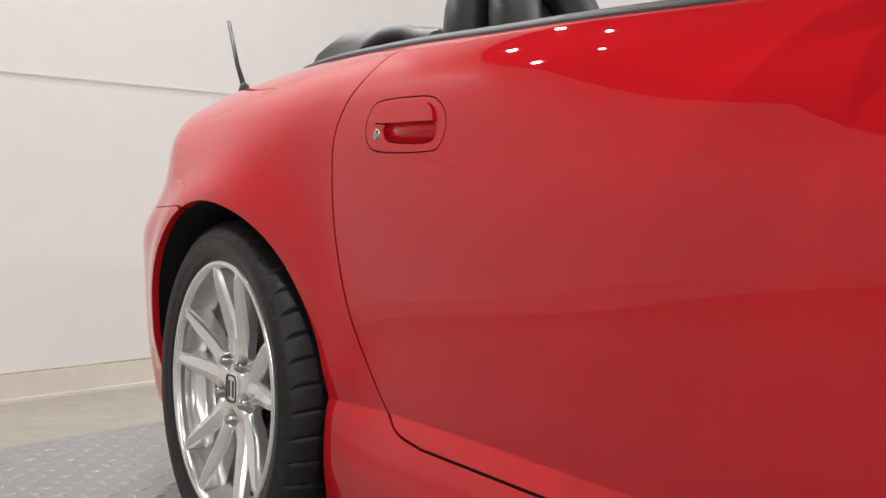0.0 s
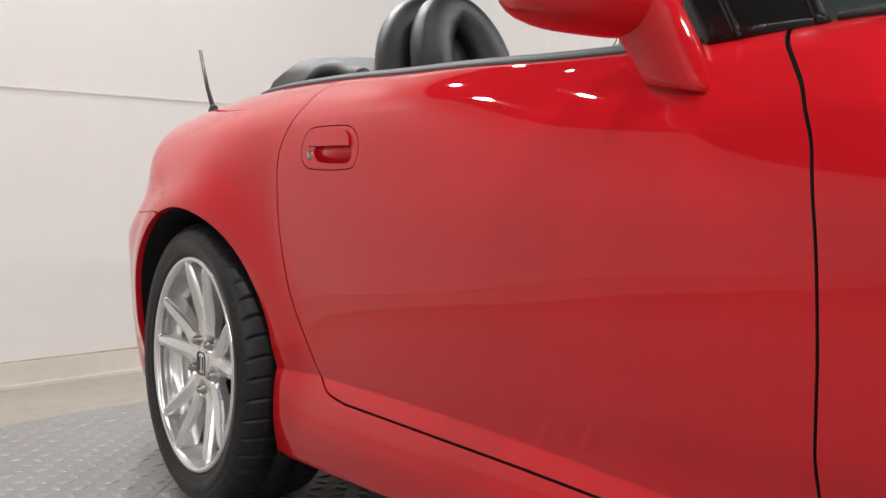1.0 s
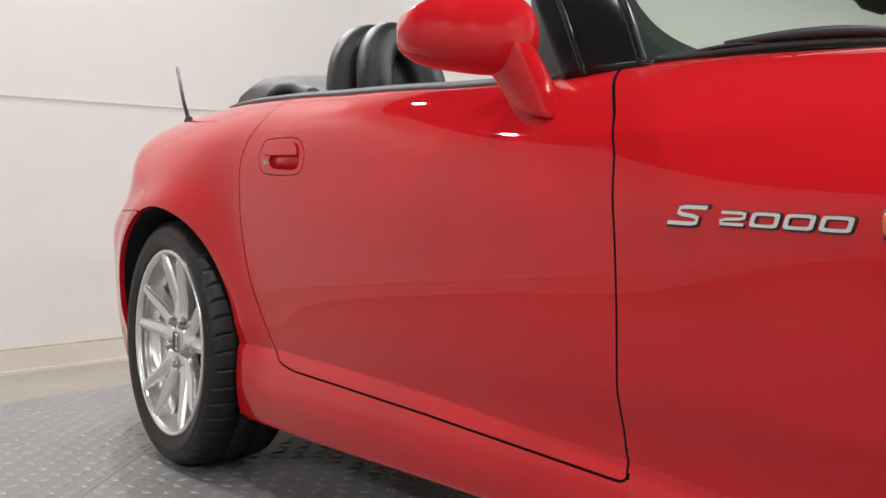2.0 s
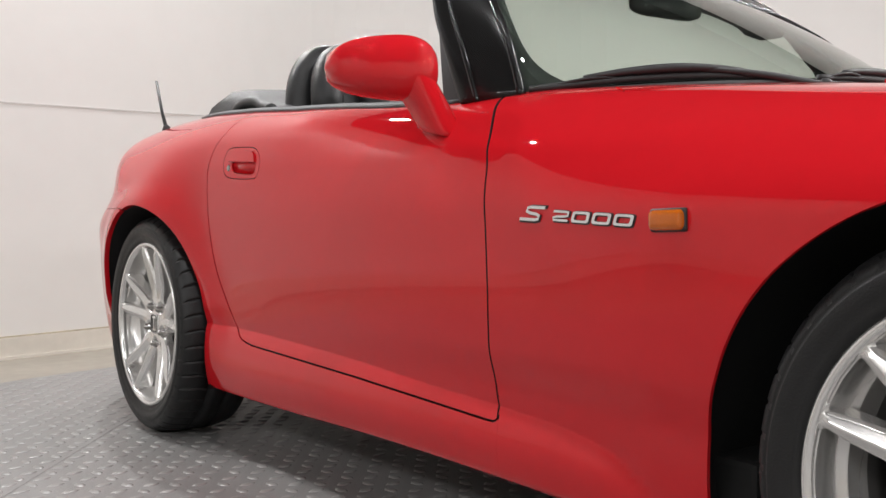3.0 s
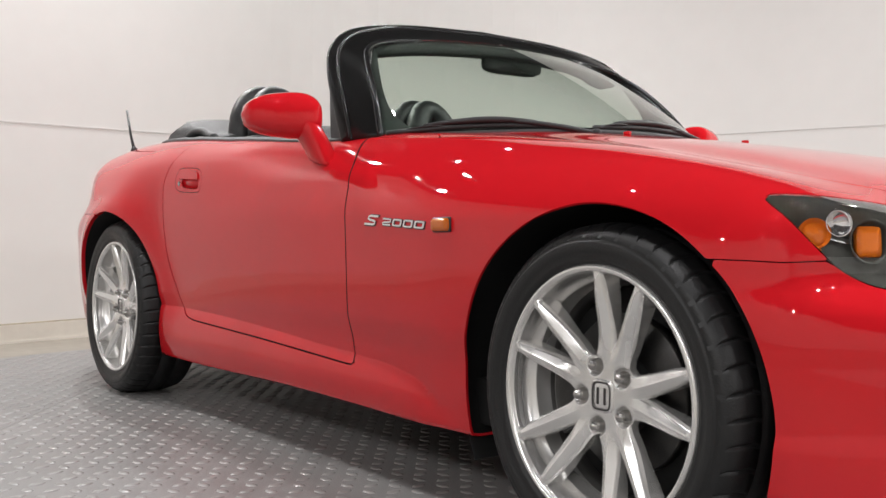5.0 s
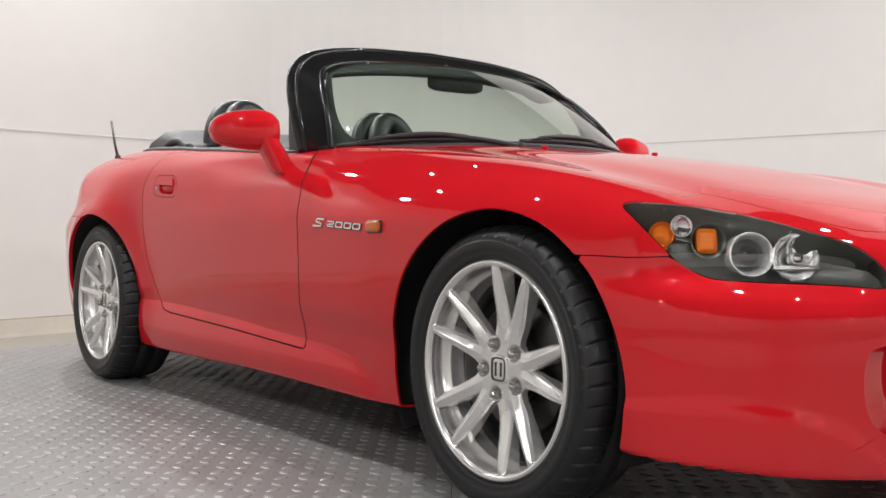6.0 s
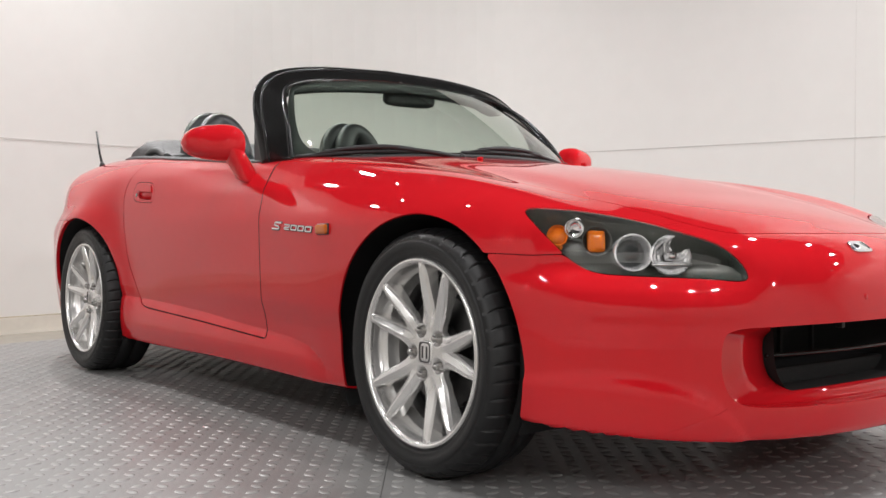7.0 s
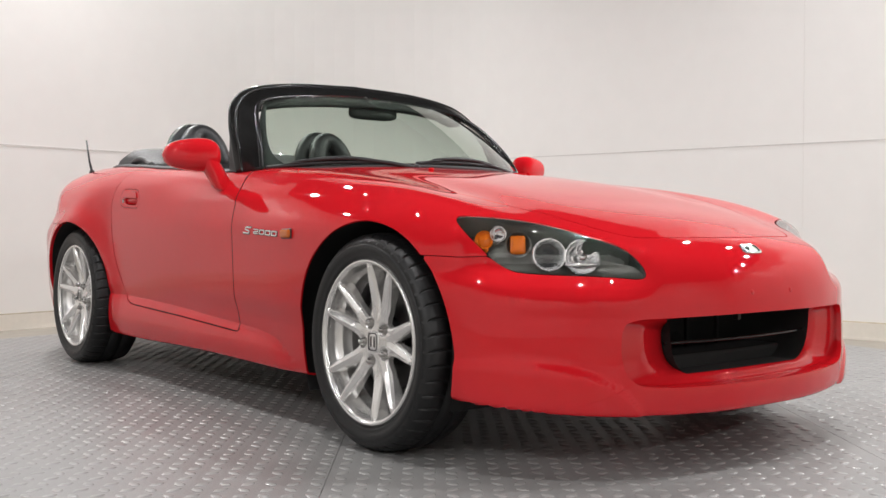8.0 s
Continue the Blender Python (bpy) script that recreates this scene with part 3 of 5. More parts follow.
def arch(p):
    dx, dz = p[:, 0] - HUB_F, p[:, 2] - HUB_Z
    turn = np.degrees(np.arctan2(dz, dx)) % 360
    turn = np.where(turn > 270, turn - 360, turn)
    r1 = np.hypot(dx, dz) - hermite((-60, 0, 25, 45, 65, 90, 114, 130, 140, 150, 157, 166, 175, 184, 193, 200, 240), (0.36, 0.350, 0.346, 0.342, 0.344, 0.344, 0.345, 0.352, 0.359, 0.366, 0.371, 0.378, 0.389, 0.401, 0.415, 0.428, 0.48), turn)
    bx, bz = p[:, 0] - HUB_R, p[:, 2] - HUB_Z
    back = np.degrees(np.arctan2(bz, bx)) % 360
    back = np.where(back > 270, back - 360, back)
    r2 = np.hypot(bx, bz) - hermite((-60, -30, 0, 30, 60, 90, 240), (0.345, 0.331, 0.327, 0.333, 0.341, ARCH_R, ARCH_R), back)
    return np.minimum(r1, r2)


def shell_side(p):
    """Leaves out the flat underside between the sills."""
    return np.maximum(np.abs(p[:, 1]) - 0.66, p[:, 2] - 0.23)


def door_field(p):
    return inside(DOOR, p[:, 0], p[:, 2])


def hood_field(p):
    return np.minimum(inside(HOOD, p[:, 0], np.abs(p[:, 1])), p[:, 2] - 0.45)


def cockpit_field(p):
    return np.minimum(inside(COCKPIT, p[:, 0], np.abs(p[:, 1])), p[:, 2] - 0.6)


def lamp_field(p):
    return np.minimum(inside(LAMP_EYE, (p[:, 0] - np.abs(p[:, 1])) * 0.7071, p[:, 2]), p[:, 0] - 1.2)


def mouth_field(p):
    return np.minimum(inside(MOUTH, p[:, 1], p[:, 2]), p[:, 0] - 1.5)


def low_front(p):
    """Above zero on the bumper, below it on the wing."""
    split = hermite((1.2, 1.5, 1.56, 1.62, 1.70, 1.8), (0.563, 0.559, 0.558, 0.57, 0.66, 0.80), p[:, 0])
    return np.minimum(split - p[:, 2], p[:, 0] - 1.22)


G = 0.0021
least = lambda *f: np.minimum.reduce(f)

car = new("roadster")
tagged(car, "red open two-seat roadster with silver alloy wheels, parked on the platform", "car")


def front_wing(p):
    return least(p[:, 0] - 0.15, -door_field(p) - G, -hood_field(p) - G, -cockpit_field(p), -lamp_field(p) - 0.001, -low_front(p) - 0.001, arch(p), shell_side(p),
                 np.where(p[:, 2] < 0.31, p[:, 0] - 0.346, 1.0))


def rear_low(p):
    return np.minimum(0.643 - p[:, 2], -p[:, 0] - 1.3)


def rear_bumper(p):
    return least(rear_low(p) - 0.001, arch(p), shell_side(p))


def rear_quarter(p):
    return least(-door_field(p) - G, -cockpit_field(p), arch(p), shell_side(p), -rear_low(p) - 0.001, np.where(p[:, 2] < 0.31, 0.3458 - p[:, 0], -p[:, 0] - 0.4))


def front_bumper(p):
    return least(p[:, 0] - 1.22, low_front(p) - 0.001, -hood_field(p) - G, -lamp_field(p) - 0.001, -mouth_field(p), arch(p))


def door_skin(p):
    return least(door_field(p) - G, -cockpit_field(p), -patch_box(p))


HANDLE_NET = side_grid(-0.80, -0.53, 0.685, 0.815, 0.003)


def patch_box(p):
    """Above zero in the stretch of door round the handle."""
    return least(p[:, 0] + 0.79, -0.54 - p[:, 0], p[:, 2] - 0.695, 0.805 - p[:, 2])


def door_patch(p):
    return least(patch_box(p), -inside(HANDLE, p[:, 0], p[:, 2]) - 0.0009)



def handle_plate(p):
    return least(inside(HANDLE, p[:, 0], p[:, 2]) - 0.0011, -inside(POCKET, p[:, 0], p[:, 2]), -inside(FLAP, p[:, 0], p[:, 2]) - 0.0009, door_field(p))


def handle_flap(p):
    return least(inside(FLAP, p[:, 0], p[:, 2]) - 0.0003, door_field(p))


def gap_shade_sheet(p):
    """A dark sheet added just behind the panels, to make their gaps look shaded."""
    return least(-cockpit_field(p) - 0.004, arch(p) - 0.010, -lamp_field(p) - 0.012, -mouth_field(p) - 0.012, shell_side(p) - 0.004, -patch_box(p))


def bonnet(p):
    return least(hood_field(p) - G, -cockpit_field(p))




def top_z(x, a):
    """The skin's height over a place in plan."""
    x, a = np.atleast_1d(np.asarray(x, float)), np.atleast_1d(np.asarray(a, float))
    lo, hi = np.full(len(x), 0.42), np.full(len(x), 1.3)
    for _ in range(30):
        m = (lo + hi) / 2
        out = skin(np.stack([x, a, m], 1)) > 0
        hi, lo = np.where(out, m, hi), np.where(out, lo, m)
    return lo


def side_y(x, z):
    """The skin's half width at a place seen from the side."""
    x, z = np.atleast_1d(np.asarray(x, float)), np.atleast_1d(np.asarray(z, float))
    lo, hi = np.zeros(len(x)), np.full(len(x), 1.2)
    for _ in range(30):
        m = (lo + hi) / 2
        out = skin(np.stack([x, m, z], 1)) > 0
        hi, lo = np.where(out, m, hi), np.where(out, lo, m)
    return lo


def front_x(y, z):
    y, z = np.atleast_1d(np.asarray(y, float)), np.atleast_1d(np.asarray(z, float))
    lo, hi = np.full(len(y), 1.0), np.full(len(y), 2.3)
    for _ in range(30):
        m = (lo + hi) / 2
        out = skin(np.stack([m, y, z], 1)) > 0
        hi, lo = np.where(out, m, hi), np.where(out, lo, m)
    return lo


for mirrored in (False, True):
    flip = 1 if mirrored else -1
    panel("front_wing", front_wing, RED, car, mirrored, depth=0.006)
    panel("rear_quarter", rear_quarter, RED, car, mirrored)
    panel("rear_bumper_half", rear_bumper, RED, car, mirrored)
    # the door's turned-in edges are coloured black to stand in for gap shade
    door = panel("door", door_skin, RED, car, mirrored, depth=0.012, extra=((HANDLE_NET, door_patch),), rim_material=SEAL_AND_SHADE)
    handle = panel("door_handle", lambda p: -np.ones(len(p)), RED, door, mirrored, depth=0.004, extra=((HANDLE_NET, handle_plate),))
    flap = panel("handle_flap", lambda p: -np.ones(len(p)), RED, door, mirrored, depth=0.018, offset=0.0045, extra=((HANDLE_NET, handle_flap),))
    # the pocket behind the flap
    mid_p = POCKET.mean(0)
    rings = []
    for grow, deep in ((1.03, 0.003), (1.02, 0.016), (1.0, 0.045), (0.8, 0.055), (0.05, 0.056)):
        q = mid_p + (POCKET - mid_p) * grow
        q[:, 1] += 0.6 * deep
        y = side_y(q[:, 0], q[:, 1]) - deep - 0.0005
        rings.append([(a, flip * b, c) for a, b, c in zip(q[:, 0], y, q[:, 1])])
    part("handle_pocket", loft(rings), RED, door)
    lock = revolve([(0.0, -0.0025), (0.006, -0.0025), (0.0085, -0.001), (0.0085, 0.006)], 20)
    bmesh.ops.translate(lock, vec=(-0.733, -0.0, 0.739), verts=lock.verts)
    bmesh.ops.scale(lock, vec=(1, 1 if not mirrored else -1, 1), verts=lock.verts)
    bmesh.ops.translate(lock, vec=(0, flip * float(side_y(-0.733, 0.739)[0]), 0), verts=lock.verts)
    part("door_lock", lock, NUT, door, "small round chrome door lock")
    panel("gap_shade_sheet", gap_shade_sheet, DARK, car, mirrored, depth=0.0, offset=-0.011)
# the bonnet and bumper are built as halves that meet on the middle line
for mirrored in (False, True):
    panel("bonnet_half", bonnet, RED, car, mirrored)
    panel("bumper_half", front_bumper, RED, car, mirrored)

# wheels


def tyre_mesh(radius, width, lip):
    """A low tyre with slits across its shoulders; its outer face looks to minus y."""
    h = width / 2
    prof = [(lip - 0.004, -h + 0.022), (lip + 0.006, -h + 0.010), (lip + 0.012, -h + 0.005), (lip + 0.014, -h + 0.0055), (lip + 0.024, -h + 0.001), (lip + 0.040, -h - 0.0025),
            (lip + 0.042, -h - 0.0015), (radius - 0.030, -h + 0.002), (radius - 0.0285, -h + 0.001), (radius - 0.018, -h + 0.008), (radius - 0.010, -h + 0.017), (radius - 0.005, -h + 0.030), (radius - 0.0015, -h + 0.052),
            (radius, -h * 0.30), (radius - 0.007, -h * 0.28), (radius - 0.007, -h * 0.22), (radius, -h * 0.20),
            (radius, h * 0.20), (radius - 0.007, h * 0.22), (radius - 0.007, h * 0.28), (radius, h * 0.30),
            (radius - 0.001, h - 0.055), (radius - 0.010, h - 0.02), (radius - 0.034, h - 0.002), (lip + 0.02, h - 0.002), (lip - 0.004, h - 0.022)]
    bm = bmesh.new()
    steps, rings = 46 * 10, []
    for k in range(steps):
        a = 2 * math.pi * k / steps
        ring = []
        for n, (r, y) in enumerate(prof):
            deep = 0.0030 if 10 <= n <= 12 and k % 10 == 0 else 0.0
            b = a + (0.007 * (n - 9) if 9 <= n <= 12 else 0.0)
            ring.append(bm.verts.new(((r - deep) * math.cos(b), y + deep * 0.4, (r - deep) * math.sin(b))))
        rings.append(ring)
    for k in range(steps):
        a, b = rings[k], rings[(k + 1) % steps]
        for j in range(len(prof) - 1):
            f = bm.faces.new((a[j], b[j], b[j + 1], a[j + 1]))
            f.smooth = not (8 <= j <= 12 and k % 10 in (0, 9))
    bmesh.ops.recalc_face_normals(bm, faces=bm.faces[:])
    return bm


def rim_mesh(lip, width):
    """The lip, bead seat and barrel of the wheel."""
    h = width / 2
    prof = [(lip - 0.002, -h + 0.024), (lip + 0.003, -h + 0.012), (lip + 0.002, -h + 0.004), (lip - 0.002, -h), (lip - 0.008, -h + 0.0015), (lip - 0.011, -h + 0.007),
            (lip - 0.0135, -h + 0.030), (lip - 0.016, -h + 0.052), (lip - 0.0235, -h + 0.055), (lip - 0.0255, -h + 0.060), (lip - 0.0285, -h + 0.092), (lip - 0.036, -h + 0.096), (lip - 0.037, -h + 0.11), (lip - 0.037, h - 0.05), (lip - 0.02, h - 0.02), (lip, h - 0.01)]
    return revolve(prof, 128)


def wheel_face(lip, first):
    """The cast face of the wheel: ten spokes in five pairs that run out of the hub. Its front lies at y = 0 and looks to minus y."""
    nr, nt = 110, 960
    rad = np.linspace(0.012, lip - 0.0065, nr)
    ang = np.linspace(0, 2 * math.pi, nt + 1)
    rr, aa = np.meshgrid(rad, ang, indexing="ij")
    r, a = rr.ravel(), aa.ravel()
    turn = (np.degrees(a) - first + 36) % 72 - 36
    # half width and way of one spoke of a pair
    t = np.clip((r - 0.05) / (lip - 0.06), 0, 1)
    at = np.radians(13.2 - 1.6 * (1 - t) ** 2)
    off = np.abs(np.radians(np.abs(turn)) - at) * r
    half = hermite((0, 0.15, 0.5, 0.85, 1.0), (0.0240, 0.0222, 0.0190, 0.0142, 0.0098), t)
    spoke = half - off
    def soft(u, v, k):
        h = np.maximum(k - np.abs(u - v), 0) / k
        return np.maximum(u, v) + h * h * k / 4
    field = soft(spoke, 0.066 - r, 0.030)
    rim = r - (lip - 0.0125)
    field = soft(field, rim, 0.006)
    # height: the hub lies a little deeper than the lip, edges are rounded, nuts sit in hollows
    y = hermite((0, 0.03, 0.06, 0.09, 0.13, 0.18, lip), (0.028, 0.028, 0.0285, 0.0265, 0.0200, 0.0095, 0.002), r)
    edge = np.clip(1 - field / 0.005, 0, 1)
    y = y + 0.006 * edge ** 2
    ridge = np.clip((t - 0.08) / 0.3, 0, 1) * np.clip((0.985 - t) / 0.06, 0, 1)
    y = y + ridge * (0.62 * np.sqrt(off ** 2 + 0.0014 ** 2) - 0.0046)
    for n in range(5):
        c = math.radians(first + 36 + 72 * n)
        far = np.hypot(r * np.cos(a) - 0.057 * math.cos(c), r * np.sin(a) - 0.057 * math.sin(c))
        y = y + 0.011 / (1 + np.exp(np.clip((far - 0.0165) / 0.0012, -40, 40)))
    P = np.stack([r * np.cos(a), y, r * np.sin(a)], 1)
    g = field
    idx = np.arange(nr * (nt + 1)).reshape(nr, nt + 1)
    quads = np.stack([idx[:-1, :-1], idx[1:, :-1], idx[1:, 1:], idx[:-1, 1:]], -1).reshape(-1, 4)
    pos = g[quads] > 0
    verts, faces, made, edges = P.tolist(), [], {}, {}
    def mid_of(p, q):
        key = (min(p, q), max(p, q))
        if key not in made:
            u = g[key[0]] / (g[key[0]] - g[key[1]])
            made[key] = len(verts)
            verts.append((P[key[0]] * (1 - u) + P[key[1]] * u).tolist())
        return made[key]
    for quad, ok in zip(quads, pos):
        if not ok.any():
            continue
        out = []
        for n in range(4):
            p, q = int(quad[n]), int(quad[(n + 1) % 4])
            if g[p] > 0:
                out.append(p)
            if (g[p] > 0) != (g[q] > 0):
                out.append(mid_of(p, q))
        if len(out) > 2:
            faces.append(tuple(out))
    bm = bmesh.new()
    vs = [bm.verts.new(p) for p in verts]
    for f in faces:
        bm.faces.new([vs[n] for n in f])
    bmesh.ops.delete(bm, geom=[v for v in bm.verts if not v.link_faces], context="VERTS")
    bmesh.ops.remove_doubles(bm, verts=bm.verts, dist=1e-6)
    for f in bm.faces:
        f.smooth = True
    rim_edges = [e for e in bm.edges if e.is_boundary]
    for e in rim_edges:
        e.smooth = False
    geo = bmesh.ops.extrude_edge_only(bm, edges=rim_edges)
    low = [v for v in geo["geom"] if isinstance(v, bmesh.types.BMVert)]
    for v in low:
        v.co.y = max(v.co.y + 0.016, 0.050)
    bmesh.ops.recalc_face_normals(bm, faces=bm.faces[:])
    if sum(f.normal.y * f.calc_area() for f in bm.faces if f.smooth) > 0:
        bmesh.ops.reverse_faces(bm, faces=bm.faces[:])
    return bm


WHEEL_FACE = {}


def make_wheel(x, y_lip, side, radius, width, first, camber):
    """A wheel under the car; side -1: its face looks to minus y."""
    wheel = new("wheel")
    wheel.parent = car
    lip, rim_w = 0.232, width - 0.012
    h = rim_w / 2
    face = -h
    if first not in WHEEL_FACE:
        made = bpy.data.meshes.new("spokes")
        bm = wheel_face(lip, first)
        bm.to_mesh(made)
        bm.free()
        made.materials.append(ALLOY)
        WHEEL_FACE[first] = (made, tyre_mesh(radius, width, lip), rim_mesh(lip, rim_w))
        t = bpy.data.meshes.new("tyre")
        WHEEL_FACE[first][1].to_mesh(t)
        t.materials.append(RUBBER)
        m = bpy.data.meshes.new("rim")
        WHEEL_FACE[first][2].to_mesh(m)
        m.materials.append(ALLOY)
        m.materials.append(ALLOY_SHADE)
        # deep barrel faces are darkened by colour, as shade behind the spokes
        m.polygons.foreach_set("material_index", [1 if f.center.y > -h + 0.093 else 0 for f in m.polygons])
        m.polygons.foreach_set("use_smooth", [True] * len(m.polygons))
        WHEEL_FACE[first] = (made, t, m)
    for name, me, y in (("spokes", WHEEL_FACE[first][0], face + 0.002), ("tyre", WHEEL_FACE[first][1], 0.0), ("rim", WHEEL_FACE[first][2], 0.0)):
        ob = new(name, me)
        ob.parent = wheel
        ob.location = (0, y, 0)
        tagged(ob, {"spokes": "silver alloy spokes in five pairs", "tyre": "black low-profile road tyre with slit shoulders", "rim": "silver alloy rim"}[name])
    f0 = face + 0.017
    cap = loft([[(0.0265 * c * g, f0 + y, 0.030 * d * g) for c, d in oval(36, 4.5)] for g, y in ((1.0, 0.020), (1.0, 0.0115), (0.96, 0.0098), (0.5, 0.0092), (0.03, 0.009))])
    part("centre_cap", cap, ALLOY, wheel, "rounded square silver cap with a plain ring")
    ring = loft([[(0.0215 * c * g, f0 + y, 0.0245 * d * g) for c, d in oval(36, 4.5)] for g, y in ((1.05, 0.0098), (1.04, 0.0078), (0.93, 0.0078), (0.92, 0.0098))], cap=False)
    part("cap_ring", ring, STEEL, wheel)
    for dx in (-0.0085, 0.0085):
        part("cap_mark", box_bm((0.005, 0.002, 0.030), (dx, f0 + 0.0088, 0), 0.0008), STEEL, wheel, smooth=False)
    for k in range(5):
        a = math.radians(first + 36 + 72 * k)
        nut = revolve([(0.0, f0 + 0.000), (0.0055, f0 + 0.0006), (0.0088, f0 + 0.004), (0.0100, f0 + 0.011), (0.0104, f0 + 0.016), (0.0125, f0 + 0.019), (0.0125, f0 + 0.032)], 12)
        bmesh.ops.translate(nut, vec=(0.057 * math.cos(a), 0, 0.057 * math.sin(a)), verts=nut.verts)
        part("lug_nut", nut, NUT, wheel, "dark chrome wheel nut")
    disc = revolve([(0.07, face + 0.085), (0.142, face + 0.085), (0.144, face + 0.087), (0.144, face + 0.108), (0.07, face + 0.11)], 72)
    part("brake_disc", disc, STEEL, wheel)
    part("brake_hat", revolve([(0.0, face + 0.062), (0.066, face + 0.062), (0.072, face + 0.072), (0.072, face + 0.1)], 48), DARK, wheel)
    part("dust_shield", revolve([(0.0, face + 0.120), (0.192, face + 0.120), (0.195, face + 0.13)], 48), DARK, wheel)
    rings = []
    for t in np.linspace(math.radians(150), math.radians(215), 9):
        rings.append([((0.125 + 0.036 * c) * math.cos(t), face + 0.085 + 0.032 * d, (0.125 + 0.036 * c) * math.sin(t)) for c, d in oval(16, 4)])
    part("brake_caliper", loft(rings), STEEL, wheel)
    part("valve_stem", tube([(0.100, face + 0.050, -0.176), (0.096, face + 0.024, -0.169)], 0.004, 8), BLACK_PLASTIC, wheel)
    turn = Matrix.Rotation(math.radians(180), 4, "Z") if side > 0 else Matrix.Identity(4)
    wheel.matrix_local = Matrix.Translation((x, side * (y_lip - h), HUB_Z)) @ Matrix.Rotation(math.radians(camber) * side, 4, "X") @ turn
    return wheel


for side in (-1, 1):
    make_wheel(HUB_F, 0.828, side, 0.309, 0.205, 76, 0.8)
    make_wheel(HUB_R, 0.845, side, 0.310, 0.230, 86, 1.2)

# dark liners in the arches, floor pan
for x, r in ((HUB_F, ARCH_F + 0.012), (HUB_R, ARCH_R + 0.004)):
    turn = np.linspace(-0.45, math.pi + 0.45, 48)
    rad = r + (0.078 * np.clip((turn - 1.9) / 1.3, 0, 1) if x > 0 else 0 * turn)
    xs, zs = x + rad * np.cos(turn), HUB_Z + rad * np.sin(turn)
    edge = side_y(xs, np.maximum(zs, 0.20)) - 0.0065
    for side in (-1, 1):
        rings = [[(a, side * min(y, e), c) for a, e, c in zip(xs, edge, zs)] for y in (0.45, 0.60, 0.9)]
        liner = loft(rings, closed=False)
        liner.faces.new([liner.verts.new(p) for p in rings[0]])
        part("arch_liner", liner, DARK, car)
for x0, x1, y in ((-2.0, -1.58, 0.62), (-1.58, -0.82, 0.44), (-0.82, 0.84, 0.74), (0.84, 1.56, 0.44), (1.56, 1.78, 0.55)):
    part("floor_pan", box_bm((x1 - x0 - 0.002, 2 * y, 0.10), ((x0 + x1) / 2, 0, 0.235), 0.01), DARK, car, smooth=False)

# ---- the bumper's mouth ----
GRILLE = curve_points([(-0.30, 0.397), (0.0, 0.399), (0.30, 0.397), (0.318, 0.385), (0.305, 0.30), (0.262, 0.252), (0.20, 0.246), (0.0, 0.245), (-0.20, 0.246), (-0.262, 0.252), (-0.305, 0.30), (-0.318, 0.385)], 6, True)


def mouth_throat():
    """Red walls that narrow from the bumper's opening to the dark grille."""
    rings = []
    outer = MOUTH
    n = len(outer)
    ang = np.arctan2((outer[:, 1] - 0.32) * 3, outer[:, 0])
    ga = np.arctan2((GRILLE[:, 1] - 0.32) * 3, GRILLE[:, 0])
    order = np.argsort(ga)
    gy = np.interp(ang, ga[order], GRILLE[order, 0], period=2 * math.pi)
    gz = np.interp(ang, ga[order], GRILLE[order, 1], period=2 * math.pi)
    fx = front_x(outer[:, 0], outer[:, 1])
    back = 1.892 - 0.050 * (outer[:, 0] / 0.45) ** 2
    for t, e in ((0.0, 0.0), (0.08, 0.006), (0.35, 0.012), (0.75, 0.022), (0.95, 0.05), (1.0, 0.12), (1.0, 0.5), (1.0, 1.0)):
        y, z = outer[:, 0] * (1 - e) + gy * e, outer[:, 1] * (1 - e) + gz * e
        x = fx * (1 - t) + back * t
        if t == 0:
            x = x - 0.0005
        rings.append(list(zip(x, y, z)))
    rings.append(list(zip(np.full(n, 1.78), gy, gz)))
    return loft(rings, cap=False)


throat = part("bumper_mouth", mouth_throat(), RED, car)
part("intake_duct", loft([[(x, y * g, 0.32 + (z - 0.32) * g) for y, z in GRILLE] for x, g in ((1.860, 0.992), (1.76, 0.97), (1.62, 0.95), (1.62, 0.02))], cap=False), DARK, car)
grille = new("grille")
grille.parent = car
bar = [(1.870 - 0.03 * (y / 0.31) ** 2, y, 0.330) for y in np.linspace(-0.312, 0.312, 15)]
part("grille_bar", tube(bar, 0.0045, 8), BLACK_GLOSS, grille, "thin dark bar across the intake")
for y in (-0.14, 0.0, 0.14):
    part("grille_upright", box_bm((0.012, 0.010, 0.150), (1.66, y, 0.322), 0.002), DARK, grille, smooth=False)
part("radiator_bracket", box_bm((0.02, 0.014, 0.018), (1.80, 0.05, 0.380), 0.003), STEEL, grille, smooth=False)

# emblem on the nose: a plain bright shape


def nose_badge():
    rings = []
    for grow, up in ((1.0, 0.0), (0.97, 0.003), (0.80, 0.0048), (0.74, 0.0036), (0.5, 0.0036), (0.42, 0.005), (0.02, 0.0056)):
        ring = []
        for c, d in oval(28, 4):
            y, along = 0.040 * c * grow * (1 + 0.10 * d), 0.020 * d * grow
            ring.append((y, along, up))
        rings.append(ring)
    bm = loft(rings)
    here = np.array([[1.878, 0.0, float(top_z(1.878, 0.0)[0])]])
    nrm = Vector(skin_normal(here)[0])
    ya = Vector((0, 1, 0))
    za = nrm.cross(ya) * -1
    m = Matrix((ya, za, nrm)).transposed().to_4x4()
    m.translation = Vector(here[0])
    bmesh.ops.transform(bm, matrix=m, verts=bm.verts)
    bmesh.ops.recalc_face_normals(bm, faces=bm.faces[:])
    return bm


